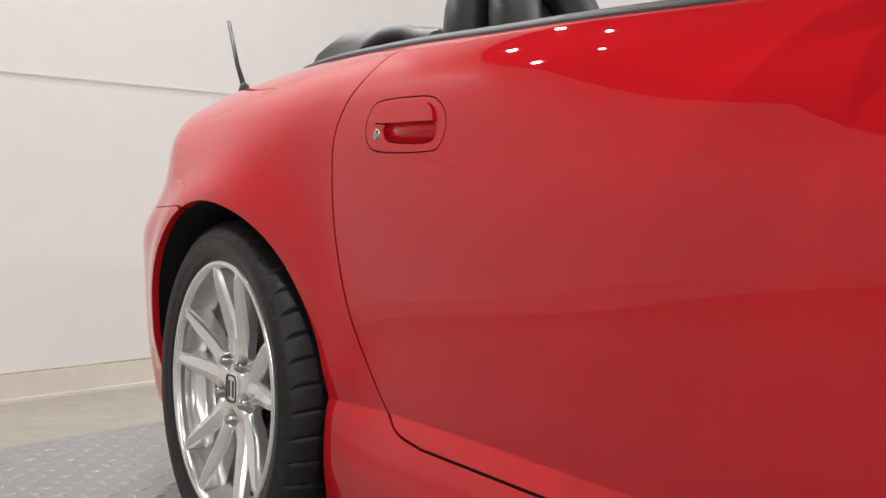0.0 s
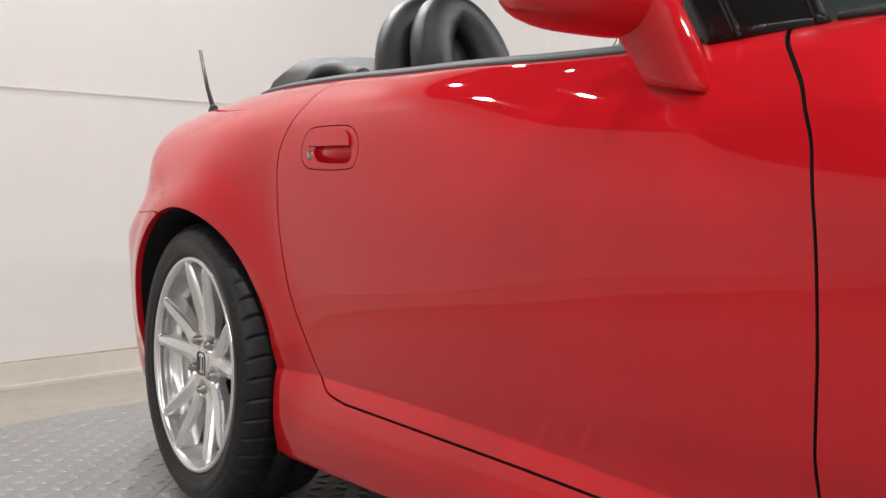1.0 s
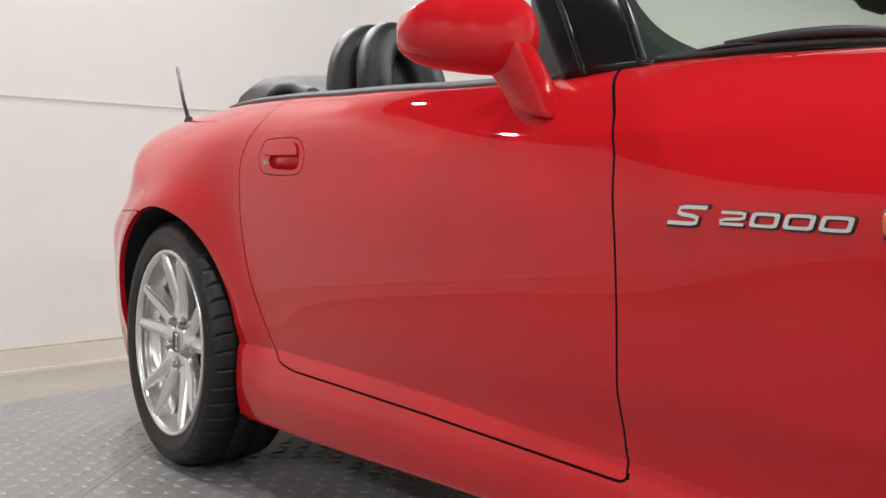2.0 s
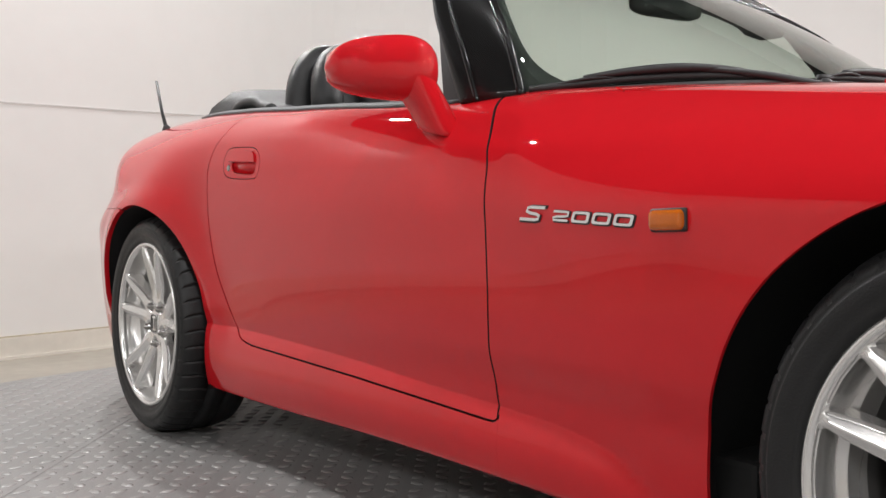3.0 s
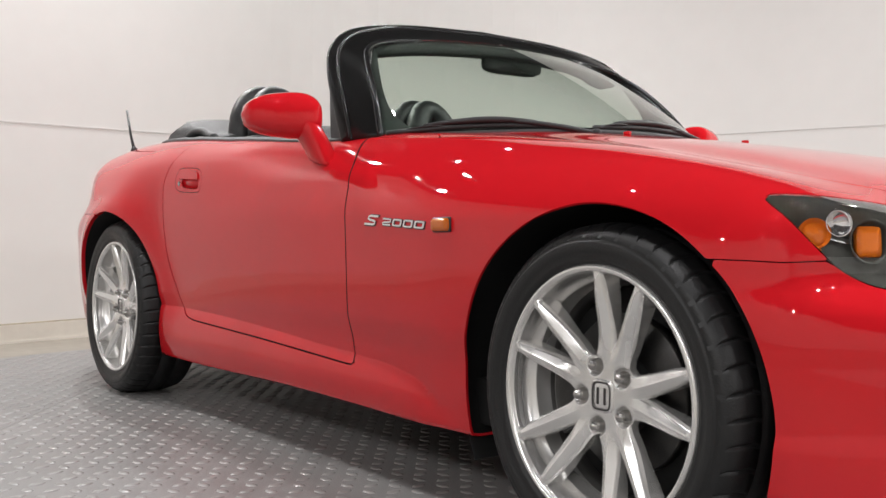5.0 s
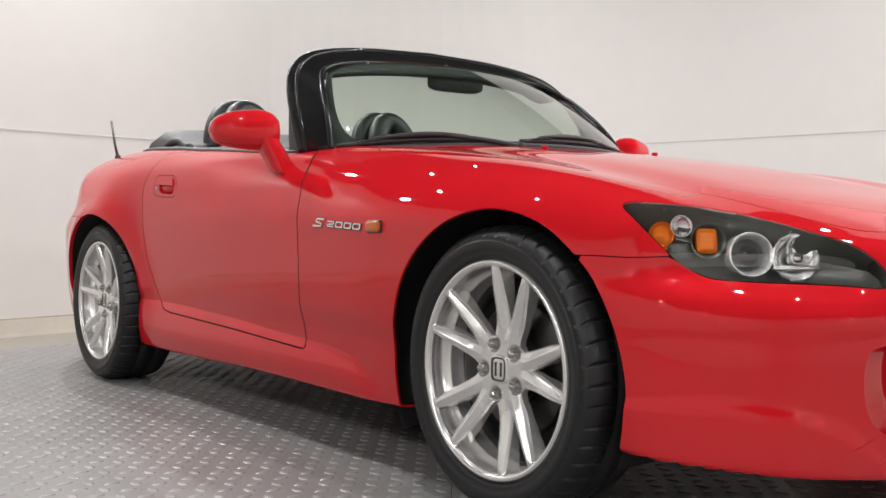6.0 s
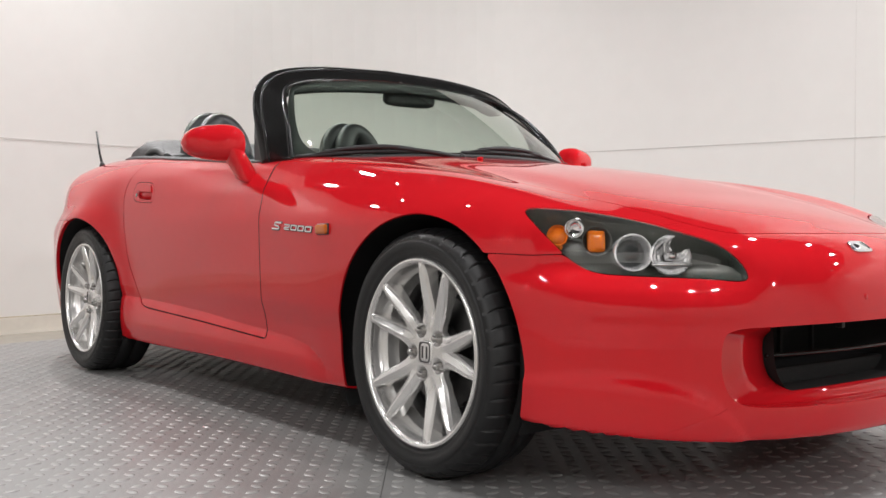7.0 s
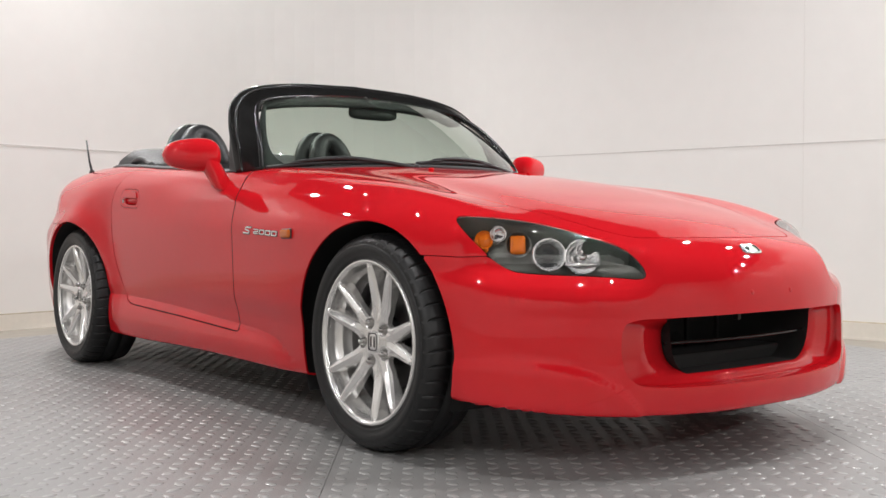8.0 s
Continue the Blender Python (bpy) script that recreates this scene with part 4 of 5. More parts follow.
part("nose_badge", nose_badge(), CHROME, car, "small plain chrome badge")
for y in (-0.075, 0.10):
    plug = revolve([(0.0, 0.004), (0.006, 0.0035), (0.009, 0.0)], 16)
    bmesh.ops.transform(plug, matrix=Matrix.Translation((float(front_x(y, 0.46)[0]) - 0.002, y, 0.46)) @ Matrix.Rotation(math.radians(90), 4, "Z") @ Matrix.Rotation(math.radians(180), 4, "Z"), verts=plug.verts)
    part("bumper_plug", plug, RED, car)

# ---- head lamps ----


def lamp_points(u, z, deep, flip):
    """Places behind the lens: u along the lamp, z up, so far under the skin."""
    u, z = np.atleast_1d(np.asarray(u, float)), np.atleast_1d(np.asarray(z, float))
    lo, hi = np.full(len(u), 0.2), np.full(len(u), 1.2)
    for _ in range(30):
        m = (lo + hi) / 2
        out = skin(np.stack([u / 0.7071 + m, m, z], 1)) > 0
        hi, lo = np.where(out, m, hi), np.where(out, lo, m)
    p = np.stack([u / 0.7071 + lo, lo, z], 1)
    return (p - deep * skin_normal(p)) * (1, flip, 1)


def lamp_point(u, z, deep, flip):
    return Vector(lamp_points(u, z, deep, flip)[0]), None


def bowl(profile, at, way, steps=40):
    """A turned part whose open side looks along way."""
    bm = revolve(profile, steps, "z")
    bmesh.ops.transform(bm, matrix=Matrix.Translation(at) @ way.to_track_quat("Z", "Y").to_matrix().to_4x4(), verts=bm.verts)
    return bm


for mirrored in (False, True):
    flip = 1 if mirrored else -1
    lamp = new("headlight")
    lamp.parent = car
    lens = panel("lens", lambda p: lamp_field(p) - 0.0008, LENS, lamp, mirrored, "clear curved lamp cover", depth=0.003, solid=True)
    lens.visible_shadow = False
    panel("bezel", lamp_field, LAMP_BOWL, lamp, mirrored, "dark grey lamp bezel", depth=0.0, offset=-0.062)
    rings = []
    for deep in (0.0045, 0.02, 0.064):
        rings.append(lamp_points(LAMP_EYE[::2, 0], LAMP_EYE[::2, 1], deep, flip).tolist())
    part("lamp_wall", loft(rings, cap=False), LAMP_BOWL, lamp)
    ahead = Vector((0.86, flip * 0.50, 0.12)).normalized()
    across = ahead.cross(Vector((0, 0, 1))).normalized()
    rise = across.cross(ahead)
    at, _ = lamp_point(0.868, 0.568, 0.046, flip)
    part("reflector", bowl([(0.0, -0.020), (0.010, -0.019), (0.018, -0.013), (0.026, -0.010), (0.034, 0.000), (0.040, 0.004), (0.046, 0.013), (0.049, 0.011)], at, ahead, 14), LAMP_SILVER, lamp, "bright faceted main beam reflector", smooth=False)
    part("bulb_shield", bowl([(0.0, 0.026), (0.008, 0.025), (0.012, 0.018), (0.012, -0.008)], at, ahead, 24), CHROME, lamp)
    part("reflector", bowl([(0.0, -0.006), (0.010, -0.005), (0.019, 0.002), (0.027, 0.012), (0.029, 0.010)], at + rise * 0.017 - across * 0.012 - ahead * 0.003, ahead, 11), LAMP_SILVER, lamp, smooth=False)
    part("reflector_shelf", loft([[at + across * (0.047 * c) + rise * (-0.020 + 0.006 * d) + ahead * y for c, d in oval(20, 4)] for y in (-0.010, 0.010, 0.014)]), LAMP_SILVER, lamp)
    at, _ = lamp_point(0.788, 0.577, 0.046, flip)
    part("projector_ring", bowl([(0.043, -0.03), (0.045, 0.008), (0.0435, 0.012), (0.0415, 0.011), (0.036, 0.000), (0.032, -0.012)], at, ahead), LAMP_SILVER, lamp, "chrome ring round the projector")
    part("projector_lens", bowl([(0.0, 0.010), (0.014, 0.007), (0.025, -0.002), (0.033, -0.013)], at, ahead), DARK_GLASS, lamp, "dark glossy projector lens")
    at, _ = lamp_point(0.702, 0.604, 0.050, flip)
    part("indicator_bowl", bowl([(0.0, -0.02), (0.02, -0.014), (0.030, 0.002), (0.034, 0.010), (0.036, 0.010)], at, ahead), LAMP_BOWL, lamp)
    rings = [[at + across * (0.021 * c * g) + rise * (0.025 * d * g) + ahead * y for c, d in oval(28, 7)] for g, y in ((1.0, -0.02), (1.0, 0.001), (0.95, 0.004), (0.5, 0.006), (0.03, 0.006))]
    part("indicator", loft(rings), AMBER_DEEP, lamp, "amber indicator cover")
    at, _ = lamp_point(0.618, 0.608, 0.036, flip)
    out = Vector((0.62, flip * 0.75, 0.2)).normalized()
    part("side_bowl", bowl([(0.0, -0.012), (0.016, -0.008), (0.023, 0.002), (0.025, 0.008)], at, out), AMBER_DEEP, lamp)
    part("side_chip", bowl([(0.0, 0.004), (0.005, 0.003), (0.008, -0.004)], at + Vector((0.004, 0, -0.024)), out, 8), AMBER_DEEP, lamp)
    part("side_reflector", bowl([(0.0, 0.004), (0.012, 0.002), (0.020, -0.004), (0.022, -0.008)], at, out), AMBER_DEEP, lamp, "round amber side reflector")
    at, _ = lamp_point(0.650, 0.640, 0.030, flip)
    part("parking_light", bowl([(0.0, -0.006), (0.012, -0.003), (0.018, 0.006), (0.022, 0.010), (0.019, 0.002)], at, ahead), CHROME, lamp, "small round clear parking light")

# ---- side marker lamps and badges on the wings ----
for mirrored in (False, True):
    flip = 1 if mirrored else -1
    marker = new("side_marker")
    marker.parent = car
    cx, cz = 0.774, 0.612
    base_y = float(side_y(cx, cz)[0])
    tilt = Matrix.Rotation(math.radians(-1.5), 4, "Y")
    lean = float(skin_normal(np.array([[cx, -base_y, cz]]))[0, 0])
    tilt = Matrix.Rotation(-flip * math.asin(lean), 4, "Z") @ tilt
    part("marker_base", box_bm((0.064, 0.008, 0.0315), (cx, flip * (base_y + 0.001), cz), 0.0038, tilt), BLACK_PLASTIC, marker)
    part("marker_lens", box_bm((0.060, 0.024, 0.0275), (cx, flip * (base_y + 0.001), cz), 0.0095, tilt, 4), AMBER, marker, "amber rounded lens")


def stroke(line, wide, thick):
    """The outline of a stroke along line: wide across uprights, thick across levels."""
    left, right = [], []
    for k, (u, v) in enumerate(line):
        a, b = line[max(k - 1, 0)], line[min(k + 1, len(line) - 1)]
        du, dv = b[0] - a[0], b[1] - a[1]
        n = math.hypot(du, dv)
        left.append((u - dv / n * wide / 2, v + du / n * thick / 2))
        right.append((u + dv / n * wide / 2, v - du / n * thick / 2))
    return left + right[::-1]


def slanted(outline, at_x, at_z, high, flip, hole=None):
    """A raised letter-like plate on the wing, leaning forward."""
    bm = bmesh.new()

    def place(line):
        u, v = np.array(line).T
        x, z = at_x + u + 0.42 * v, at_z + v - 0.045 * u
        return x, side_y(x, z), z

    def verts(line, up):
        return [bm.verts.new((x, flip * (y + up), z)) for x, y, z in zip(*place(line))]
    lo, hi = verts(outline, -0.001), verts(outline, high)
    n = len(outline)
    for k in range(n):
        m = (k + 1) % n
        bm.faces.new((lo[k], lo[m], hi[m], hi[k]))
    if hole:
        lo2, hi2 = verts(hole, -0.001), verts(hole, high)
        for k in range(n):
            m = (k + 1) % n
            bm.faces.new((lo2[m], lo2[k], hi2[k], hi2[m]))
            bm.faces.new((hi[k], hi[m], hi2[m], hi2[k]))
    else:
        bm.faces.new(hi)
    bmesh.ops.recalc_face_normals(bm, faces=bm.faces[:])
    return bm


def rounded(w, h, power=5, n=24):
    return [(w * c, h * d) for c, d in oval(n, power)]


for flip in (-1, 1):
    badge = new("wing_badge")
    badge.parent = car
    ess = stroke([(0.030, 0.0095), (-0.010, 0.0095), (-0.0185, 0.0080), (-0.0190, 0.0030), (-0.010, 0.0008), (0.010, -0.0008), (0.0185, -0.0030), (0.0180, -0.0080), (0.010, -0.0095), (-0.034, -0.0095)], 0.0068, 0.0046)
    two = stroke([(-0.0185, 0.0064), (0.010, 0.0064), (0.0165, 0.0056), (0.0165, 0.0010), (0.010, -0.0004), (-0.010, -0.0012), (-0.0165, -0.0030), (-0.0150, -0.0064), (0.0185, -0.0064)], 0.0055, 0.0034)
    nought = rounded(0.0195, 0.0082, 6)
    ess = [(u * 0.88, v) for u, v in ess]
    marks = [(ess, 0.485, 0.6215, None), (two, 0.553, 0.6175, None)]
    marks += [(nought, 0.553 + 0.0456 * k, 0.6175 - 0.002 * k, rounded(0.0135, 0.0046, 6)) for k in (1, 2, 3)]
    for outline_2d, cx, cz, hole in marks:
        part("badge_mark", slanted(outline_2d, cx, cz, 0.0034, flip, hole), CHROME, badge, smooth=False)
        grow = (1.07, 1.2)
        edge = [(u * grow[0] + 0.0006, v * grow[1] - 0.0008) for u, v in outline_2d]
        inner = [(u * 0.93 + 0.0006, v * 0.8 - 0.0008) for u, v in hole] if hole else None
        part("badge_mark_edge", slanted(edge, cx, cz, 0.0012, flip, inner), BLACK_PLASTIC, badge, smooth=False)

# ---- windscreen and its frame ----
OUTER = curve_points([(0.10, -0.672, 0.828), (0.03, -0.655, 0.93), (-0.05, -0.628, 1.04), (-0.095, -0.59, 1.12), (-0.125, -0.50, 1.182), (-0.135, -0.3, 1.216), (-0.14, 0.0, 1.229)], 8)
INNER = curve_points([(0.235, -0.63, 0.836), (0.16, -0.60, 0.95), (0.06, -0.56, 1.05), (-0.01, -0.515, 1.105), (-0.04, -0.44, 1.135), (-0.05, -0.28, 1.155), (-0.05, 0.0, 1.165)], 8)


def both_sides(c):
    m = c[::-1][1:] * (1, -1, 1)
    return np.concatenate([c, m])


OUTER, INNER = both_sides(OUTER), both_sides(INNER)


def frame_mesh():
    rings = []
    for k in range(len(OUTER)):
        o, i = Vector(OUTER[k]), Vector(INNER[k])
        d = Vector(OUTER[min(k + 1, len(OUTER) - 1)] - OUTER[max(k - 1, 0)]).normalized()
        across = (i - o)
        up = across.cross(d).normalized()
        c = (o + i) / 2
        rings.append([c + across * 0.5 * a + up * (0.011 * b + 0.004 * (1 - a * a)) - up * 0.004 for a, b in oval(36, 6.0)])
    return loft(rings)


part("windscreen_frame", frame_mesh(), BLACK_GLOSS, car, "black glossy windscreen frame")
for share, thick, up in ((0.04, 0.0075, -0.002), (0.30, 0.0055, 0.009), (0.98, 0.009, 0.003)):
    line = []
    for k in range(len(OUTER)):
        o, i = Vector(OUTER[k]), Vector(INNER[k])
        d = Vector(OUTER[min(k + 1, len(OUTER) - 1)] - OUTER[max(k - 1, 0)]).normalized()
        line.append(o * (1 - share) + i * share + (i - o).cross(d).normalized() * up)
    part("frame_bead", tube(line, thick, 8), SEAL_AND_SHADE if share < 0.1 else BLACK_GLOSS, car)


def glass_point(p, q):
    """p across from -1 to 1, q up from 0 to 1."""
    w = 1 - p * p
    bottom = np.array((0.215 + 0.33 * w ** 0.72, 0.632 * p, 0.832 + 0.022 * w))
    top = np.array((-0.055 + 0.03 * w, 0.475 * p, 1.125 + 0.047 * w ** 0.6))
    out = bottom * (1 - q) + top * q
    bulge = 4 * q * (1 - q) * 0.012
    return out + np.array((bulge * 0.8, 0.02 * p * 4 * q * (1 - q), bulge * 0.9))


def glass_mesh(thick=0.0045):
    n, m = 48, 20
    ps = [math.sin(math.pi / 2 * (2 * k / n - 1)) for k in range(n + 1)]
    grid = np.array([[glass_point(p, j / m) for j in range(m + 1)] for p in ps])
    du, dv = np.gradient(grid, axis=0), np.gradient(grid, axis=1)
    nrm = np.cross(du, dv)
    nrm /= np.linalg.norm(nrm, axis=2, keepdims=True)
    if nrm[n // 2, m // 2, 0] < 0:
        nrm = -nrm
    bm = bmesh.new()
    a = [[bm.verts.new(grid[i, j]) for j in range(m + 1)] for i in range(n + 1)]
    b = [[bm.verts.new(grid[i, j] - thick * nrm[i, j]) for j in range(m + 1)] for i in range(n + 1)]
    for i in range(n):
        for j in range(m):
            bm.faces.new((a[i][j], a[i + 1][j], a[i + 1][j + 1], a[i][j + 1]))
            bm.faces.new((b[i][j], b[i][j + 1], b[i + 1][j + 1], b[i + 1][j]))
    for i in range(n):
        bm.faces.new((a[i][0], b[i][0], b[i + 1][0], a[i + 1][0]))
        bm.faces.new((a[i][m], a[i + 1][m], b[i + 1][m], b[i][m]))
    for j in range(m):
        bm.faces.new((a[0][j], a[0][j + 1], b[0][j + 1], b[0][j]))
        bm.faces.new((a[n][j], b[n][j], b[n][j + 1], a[n][j + 1]))
    bmesh.ops.recalc_face_normals(bm, faces=bm.faces[:])
    return bm


# the dark header trim behind the top of the glass
rows = []
for p in np.linspace(-1, 1, 41):
    low = 0.845 + 0.03 * p ** 4
    rows.append([glass_point(p, q) + np.array((-0.010 - back, 0, -0.008 - 0.4 * back)) for q, back in ((1.02, 0.0), (0.93, 0.0), (low, 0.0), (low, 0.012), (0.93, 0.05), (1.02, 0.06))])
part("header_trim", loft(rows), DARK, car, "dark padded header behind the top of the glass")
screen = part("windscreen", glass_mesh(), GLASS, car, "clear green-tinted windscreen glass")
screen.visible_shadow = False
for flip in (-1, 1):
    rows = []
    for q in np.linspace(0.0, 0.97, 30):
        wide = 0.035 + 0.13 * math.exp(-q / 0.10)
        rows.append([glass_point(flip * (0.995 - wide * f), q) + np.array((-0.006 - d, 0, -0.005 - 0.7 * d)) for f, d in ((0.0, 0.0), (0.5, 0.0), (1.0, 0.0), (1.0, 0.002), (0.5, 0.002), (0.0, 0.002))])
    part("glass_border", loft(rows), DARK, car, "black border inside the windscreen's edge", smooth=False)
lower = [Vector(glass_point(p, 0.0)) + Vector((0.004, 0, 0.0)) for p in np.linspace(-1, 1, 41)]
part("windscreen_seal", tube(lower, 0.010, 8), SEAL_AND_SHADE, car)
# dark cowl under the glass
rows = []
for p in np.linspace(-1, 1, 33):
    g = glass_point(p, 0.0)
    y = g[1]
    x1 = g[0] + 0.09
    rows.append([(g[0] - 0.02, y, g[2] - 0.012), (g[0] + 0.03, y, g[2] - 0.006), (x1, y * 1.02, float(top_z(x1, abs(y) * 1.02)[0]) - 0.010)])
part("cowl", loft(rows, closed=False), BLACK_PLASTIC, car)

# the door glass channel behind each pillar, and the strip along the door top
for flip in (-1, 1):
    rings = []
    for z in np.linspace(1.0, 0.835, 8):
        t = (1.0 - z) / 0.165
        k = int(np.argmin(np.abs(OUTER[:30, 2] - z)))
        ox, oy = float(np.interp(z, OUTER[:24, 2], OUTER[:24, 0])), -float(np.interp(z, OUTER[:24, 2], OUTER[:24, 1]))
        rings.append([(ox + w, flip * (oy - 0.010 + d), z) for w, d in ((-0.004 - 0.058 * t, -0.005), (0.02, -0.005), (0.02, 0.005), (-0.004 - 0.058 * t, 0.005))])
    part("window_channel", loft(rings), BLACK_PLASTIC, car, "black window channel behind the pillar", smooth=False)
    xs = np.linspace(-1.30, 0.10, 40)
    ys = np.interp(xs, (-1.40, -1.25, -0.95, -0.6, -0.2, 0.06, 0.16), (0.582, 0.628, 0.658, 0.675, 0.675, 0.665, 0.648))
    line = list(zip(xs, ys, top_z(xs, ys)))
    rings = []
    for x, a, z in line:
        rings.append([(x, flip * (a + u), z + v) for u, v in ((-0.022, -0.03), (-0.022, 0.006), (-0.016, 0.0105), (-0.008, 0.0105), (-0.003, 0.006), (0.001, 0.0055), (0.006, 0.0035), (0.0075, -0.002), (0.004, -0.03))])
    part("belt_strip", loft(rings), SEAL_AND_SHADE, car, "black rubber strip along the door top")

# ---- mirrors ----


def mirror_mesh():
    """The rounded housing of a door mirror, open towards the back."""
    rings = []
    n = 22
    for k in range(n + 1):
        t = k / n
        y = -0.098 + 0.208 * t
        fat = (1 - abs(2 * t - 1) ** 3.3) ** 0.42 if 0 < t < 1 else 0.06
        rise, drop = 0.071 * fat * (1 - 0.34 * (1 - t) ** 1.8), 0.058 * fat * (1 - 0.26 * (1 - t) ** 1.5)
        deep = 0.066 * fat
        ring = []
        for c, d in oval(32, 2.5):
            x = deep * c + 0.028 * (t - 0.4)
            if c < 0:
                x = max(x, -0.040 + 0.028 * (t - 0.4))
            ring.append((x, y, (rise if d > 0 else drop) * d - 0.004 + 0.006 * (0.5 - t)))
        rings.append(ring)
    return loft(rings)


for flip in (-1, 1):
    mirror = new("door_mirror")
    mirror.parent = car
    place = Matrix.Translation((0.058, flip * 0.836, 0.894)) @ Matrix.Diagonal((1, -flip, 1, 1)) @ Matrix.Rotation(math.radians(-14), 4, "Z")
    bm = mirror_mesh()
    bmesh.ops.transform(bm, matrix=place, verts=bm.verts)
    if flip > 0:
        bmesh.ops.reverse_faces(bm, faces=bm.faces[:])
    bmesh.ops.recalc_face_normals(bm, faces=bm.faces[:])
    part("mirror_housing", bm, RED, mirror)
    glassy = box_bm((0.006, 0.135, 0.072), (0.0, 0, 0), 0.0028)
    bmesh.ops.transform(glassy, matrix=place @ Matrix.Translation((-0.040, 0.005, 0.0)), verts=glassy.verts)
    part("mirror_glass", glassy, CHROME, mirror, "mirror glass")
    # the arm: a leaning, tapering stalk from the door up into the housing
    rings = []
    for t in np.linspace(0, 1, 12):
        cx = 0.110 - 0.022 * t
        z = 0.772 + 0.114 * t
        y = 0.728 + 0.046 * t + 0.020 * t * t
        wx, wy = 0.056 - 0.004 * t, 0.045 - 0.008 * t
        rings.append([(cx + wx * c + 0.02 * d * (1 - t), flip * (y + wy * d), z + 0.03 * c * (1 - t) * -0.4) for c, d in oval(28, 2.4)])
    part("mirror_arm", loft(rings), RED, mirror)

# ---- wipers ----


def on_glass(p, q, up):
    a = glass_point(p, q)
    return Vector((a[0] + up * 0.75, a[1], a[2] + up * 0.66))


for p0, p1, pivot in ((-0.985, -0.40, -0.27), (-0.24, 0.46, 0.58)):
    wiper = new("wiper")
    wiper.parent = car

    def along(t, q, hump, up, rise, a=0.0, b=1.0):
        w = math.sin(math.pi * min(max((t - a) / (b - a), 0.0), 1.0))
        return on_glass(p0 + (p1 - p0) * t, q + hump * w, up + rise * w)
    blade = [along(t, 0.024, 0.020, 0.009, 0.0) for t in np.linspace(0, 1, 21)]
    part("wiper_blade", tube(blade, 0.0078, 6), BLACK_PLASTIC, wiper)
    bow = [along(t, 0.034, 0.026, 0.015, 0.008) for t in np.linspace(0.16, 0.84, 15)]
    part("wiper_bow", tube(bow, [0.0042 + 0.0050 * math.sin(math.pi * k / 14) for k in range(15)], 6), BLACK_PLASTIC, wiper)
    for a, b in ((0.03, 0.32), (0.68, 0.97)):
        yoke = [on_glass(p0 + (p1 - p0) * t, 0.024 + 0.022 * math.sin(math.pi * t), 0.010 + 0.011 * math.sin(math.pi * (t - a) / (b - a))) for t in np.linspace(a, b, 8)]
        part("wiper_yoke", tube(yoke, 0.0028, 6), BLACK_PLASTIC, wiper)
    base = on_glass(pivot, -0.035, 0.012)
    mid_b = along(0.5, 0.036, 0.030, 0.022, 0.0)
    arm = [base, base * 0.66 + mid_b * 0.34 + Vector((0.004, 0, 0.006)), base * 0.33 + mid_b * 0.67 + Vector((0.004, 0, 0.006)), mid_b]
    part("wiper_arm", tube([Vector(v) for v in curve_points(arm, 6)], [0.0095 - 0.004 * k / 18 for k in range(19)], 8), BLACK_PLASTIC, wiper)
    part("wiper_pivot", bowl([(0.0, 0.016), (0.009, 0.014), (0.013, 0.007), (0.014, -0.012)], base, Vector((0.3, 0, 1)).normalized(), 20), BLACK_PLASTIC, wiper)

# washer nozzles on the bonnet
for y in (-0.23, 0.23):
    nx = 0.72
    noz = box_bm((0.018, 0.013, 0.009), (nx, y, float(top_z(nx, abs(y))[0]) + 0.004), 0.004, segments=3)
    part("washer_nozzle", noz, RED, car)

# ---- inside the car ----
ring_top = [(x, a, float(top_z(x, abs(a))[0]) - 0.012) for x, a in COCKPIT if a > 0]
left_half = [(x, -a, z) for x, a, z in ring_top]
loop = ring_top + left_half[::-1]
low = [(x * 0.97 - 0.02, a * 0.95, 0.34) for x, a, z in loop]
part("cabin_tub", loft([loop, [(x, a * 0.985, z - 0.05) for x, a, z in loop], low]), BLACK_PLASTIC, car)
dash = [[(0.28 + 0.30 * (1 - (y / 0.66) ** 2), y, 0.83), (0.10 + 0.15 * (1 - (y / 0.66) ** 2), y, 0.845), (0.0, y, 0.82), (-0.02, y, 0.70), (0.25, y, 0.68)] for y in np.linspace(-0.60, 0.60, 17)]
part("dashboard", loft(dash), BLACK_PLASTIC, car)
# folded soft top under its cover
rings = []
for k in range(27):
    t = -1 + 2 * k / 26
    y = 0.58 * t
    e = max(0.0, 1 - abs(t) ** 6) ** 0.5 if abs(t) < 1 else 0.0
    e = 0.66 + 0.34 * e
    prof = [(-1.385, 0.86), (-1.383, 0.905), (-1.368, 0.952), (-1.33, 0.993), (-1.26, 1.014), (-1.18, 1.004), (-1.10, 0.974), (-1.04, 0.950), (-0.96, 0.938), (-0.92, 0.92), (-0.90, 0.86)]
    rings.append([(x + 0.05 * (1 - e) * (1 if x < -1.3 else 0), y, 0.86 + (z - 0.86) * e) for x, z in prof])
part("soft_top_cover", loft(rings), VINYL, car, "folded black soft top under its cover")
for flip in (-1, 1):
    latch = [(-1.08, flip * 0.60, 0.925), (-1.0, flip * 0.61, 0.935), (-0.93, flip * 0.61, 0.93), (-0.88, flip * 0.615, 0.915), (-0.80, flip * 0.63, 0.90)]
    part("cover_strap", tube([Vector(v) for v in curve_points(latch, 5)], 0.016, 8), VINYL, car)


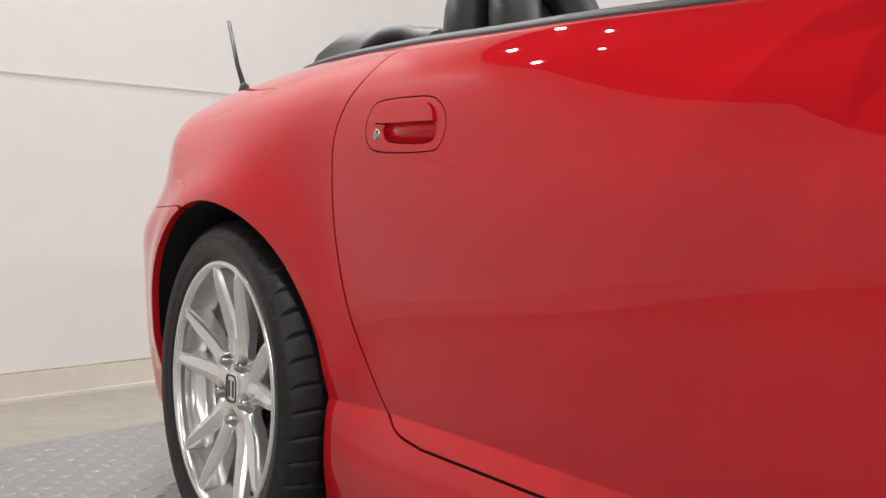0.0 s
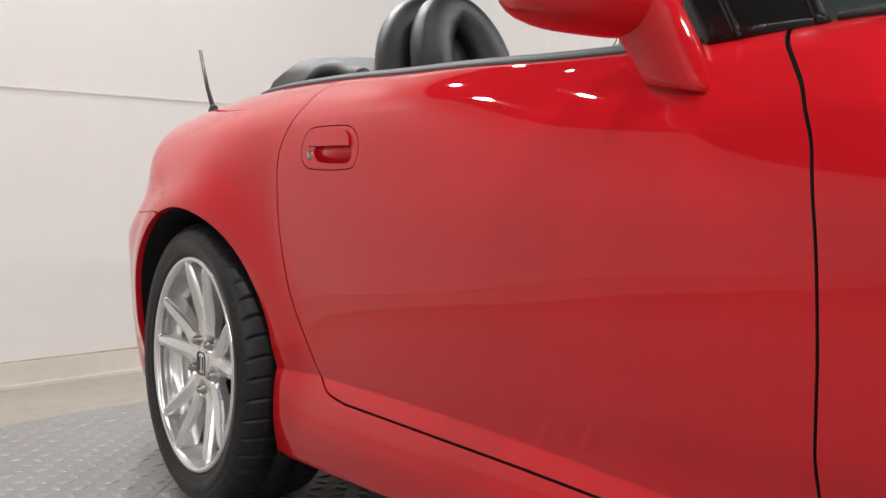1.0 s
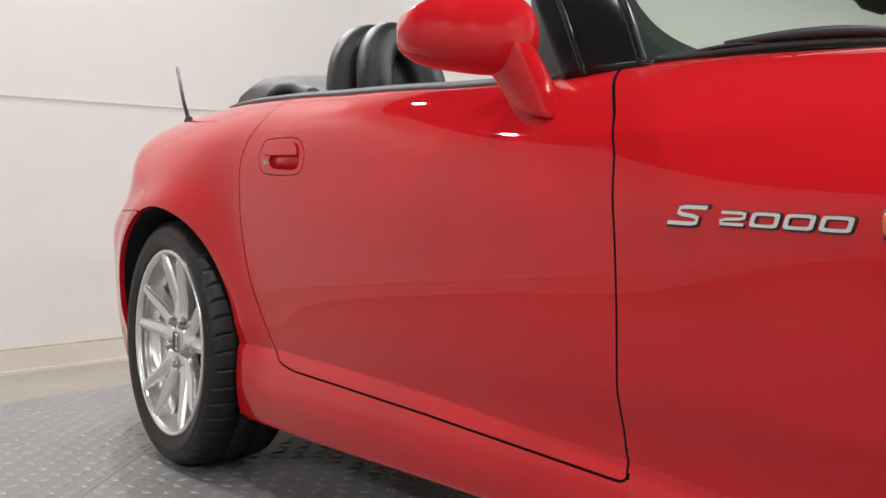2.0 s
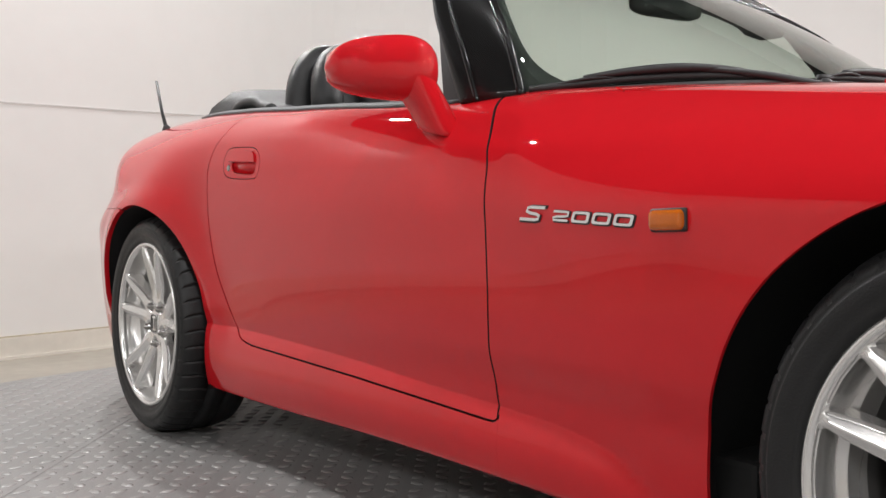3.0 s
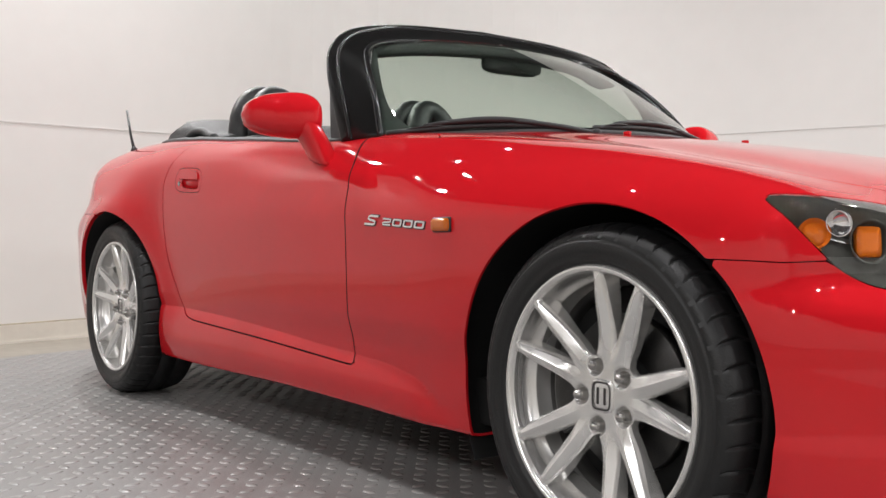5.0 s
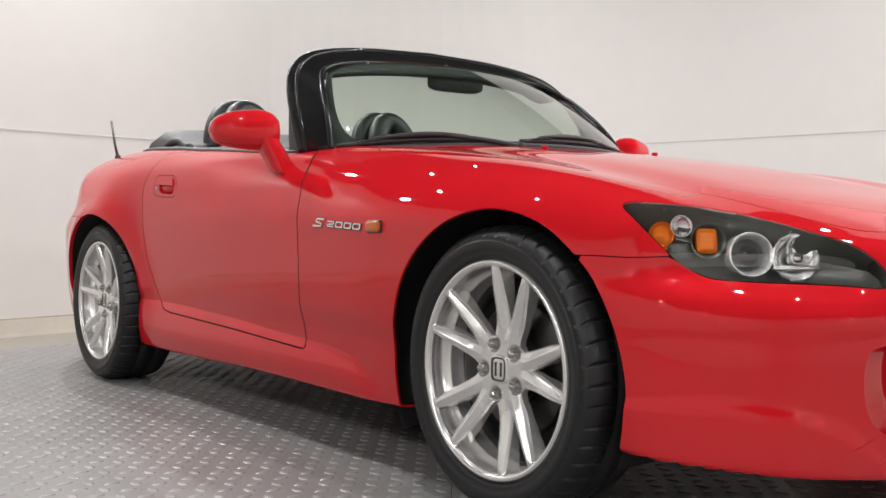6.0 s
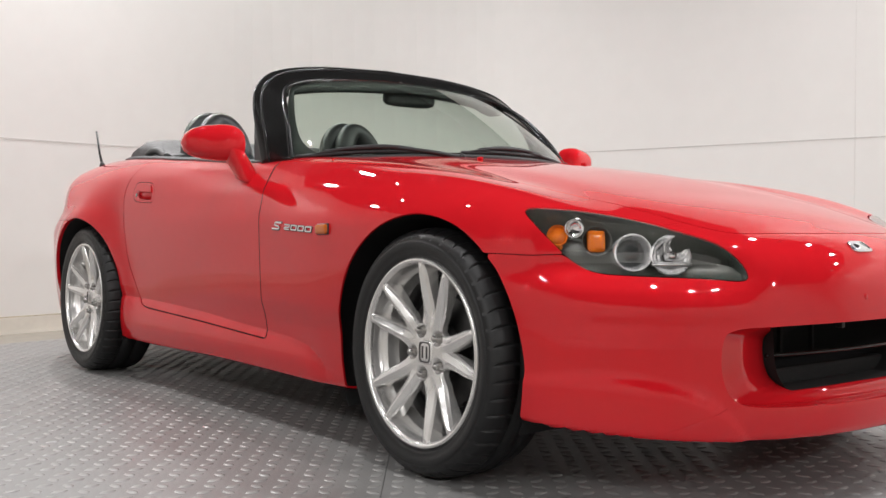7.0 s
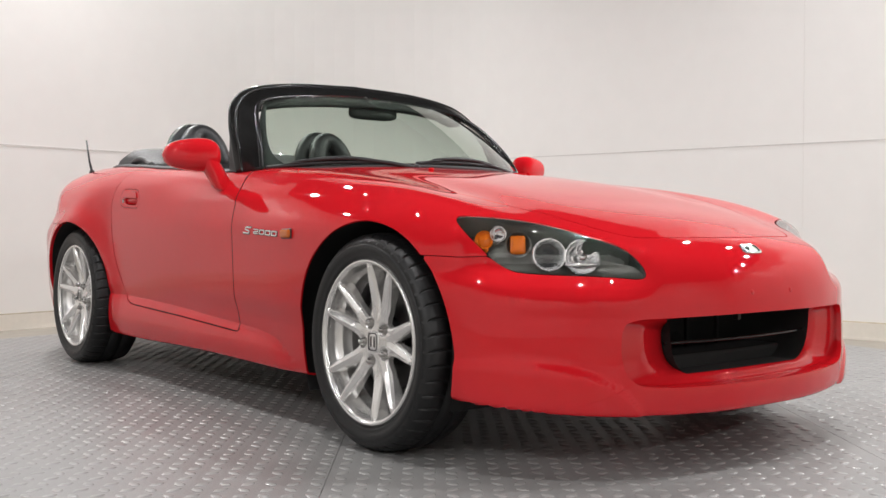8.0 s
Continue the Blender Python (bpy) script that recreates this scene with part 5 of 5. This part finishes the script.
def make_seat(y):
    seat = new("seat")
    seat.parent = car
    rings = []
    for t in np.linspace(0, 1, 14):
        z = 0.42 + 0.50 * t
        x = -0.64 - 0.225 * t
        w = 0.25 - 0.125 * t ** 1.6
        rings.append([(x + 0.065 * d * (1 + 0.3 * abs(c)), y + w * c, z) for c, d in oval(28, 3.0)])
    part("backrest", loft(rings), LEATHER, seat)
    path, rad = [], []
    for t in np.linspace(0, 1, 25):
        a = math.pi * t
        path.append((-0.860 - 0.055 * math.sin(a), y - 0.080 * math.cos(a) * (1.0 - 0.12 * math.sin(a)), 0.91 + 0.152 * math.sin(a) ** 0.75 if 0 < t < 1 else 0.88))
        rad.append(0.047)
    part("headrest_rim", tube(path, rad, 16), LEATHER, seat)
    rings = []
    for up, grow in ((0.0, 1.0), (0.012, 0.96), (0.018, 0.7), (0.018, 0.05)):
        rings.append([(-0.900 + up - 0.2 * (0.15 * d * grow), y + 0.062 * c * grow, 0.958 + 0.09 * d * grow) for c, d in oval(24, 2.4)])
    part("headrest_pad", loft(rings), VINYL, seat, "dark oval hollow in the headrest")
    part("cushion", box_bm((0.5, 0.48, 0.16), (-0.36, y, 0.40), 0.05, segments=3), LEATHER, seat)
    for k in range(12):
        part("stitch", box_bm((0.003, 0.003, 0.007), (-0.857 - 0.003 * k, y - 0.040, 0.90 + 0.0105 * k), 0.001), ALLOY, seat, smooth=False)


def make_hoop(y):
    path = []
    for t in np.linspace(0, 1, 25):
        a = math.pi * t
        path.append((-0.970 - 0.04 * math.sin(a), y - 0.105 * math.cos(a), 0.86 + 0.212 * math.sin(a) ** 0.7 if 0 < t < 1 else 0.82))
    part("roll_hoop", tube(path, 0.046, 16), LEATHER, car, "padded black roll hoop behind the seat")
    part("hoop_panel", loft([[(-0.985 + dx, y + 0.10 * c * g, 0.90 + 0.12 * d * g) for c, d in oval(24, 3)] for dx, g in ((-0.012, 0.05), (-0.012, 0.95), (0.0, 1.0), (0.012, 0.95), (0.012, 0.05))]), VINYL, car)


for y in (-0.345, 0.345):
    make_seat(y)
    make_hoop(y)

# rear-view mirror on the header
rvm = new("rear_view_mirror")
rvm.parent = car
bm = loft([[(-0.010 + dx, 0.006 + 0.118 * c * g, 1.105 + 0.030 * d * g) for c, d in oval(32, 4)] for dx, g in ((0.0, 0.05), (0.0, 0.93), (0.008, 1.0), (0.024, 0.97), (0.034, 0.75), (0.038, 0.05))])
part("mirror_shell", bm, BLACK_PLASTIC, rvm)
part("mirror_stem", tube([(0.005, 0.006, 1.112), (-0.02, 0.003, 1.14), (-0.05, 0.0, 1.172)], 0.011, 8), BLACK_PLASTIC, rvm)

# aerial on the rear wing
aerial = new("aerial")
aerial.parent = car
az = float(top_z(-1.551, 0.634)[0])
part("aerial_mast", tube([(-1.551, -0.634, az), (-1.60, -0.63, az + 0.06), (-1.668, -0.621, 1.066)], [0.0065, 0.0050, 0.0042], 10), BLACK_PLASTIC, aerial)
part("aerial_foot", bowl([(0.0, 0.016), (0.007, 0.014), (0.013, 0.004), (0.017, -0.004)], Vector((-1.551, -0.634, az)), Vector((0, -0.25, 1)).normalized(), 20), BLACK_PLASTIC, aerial)
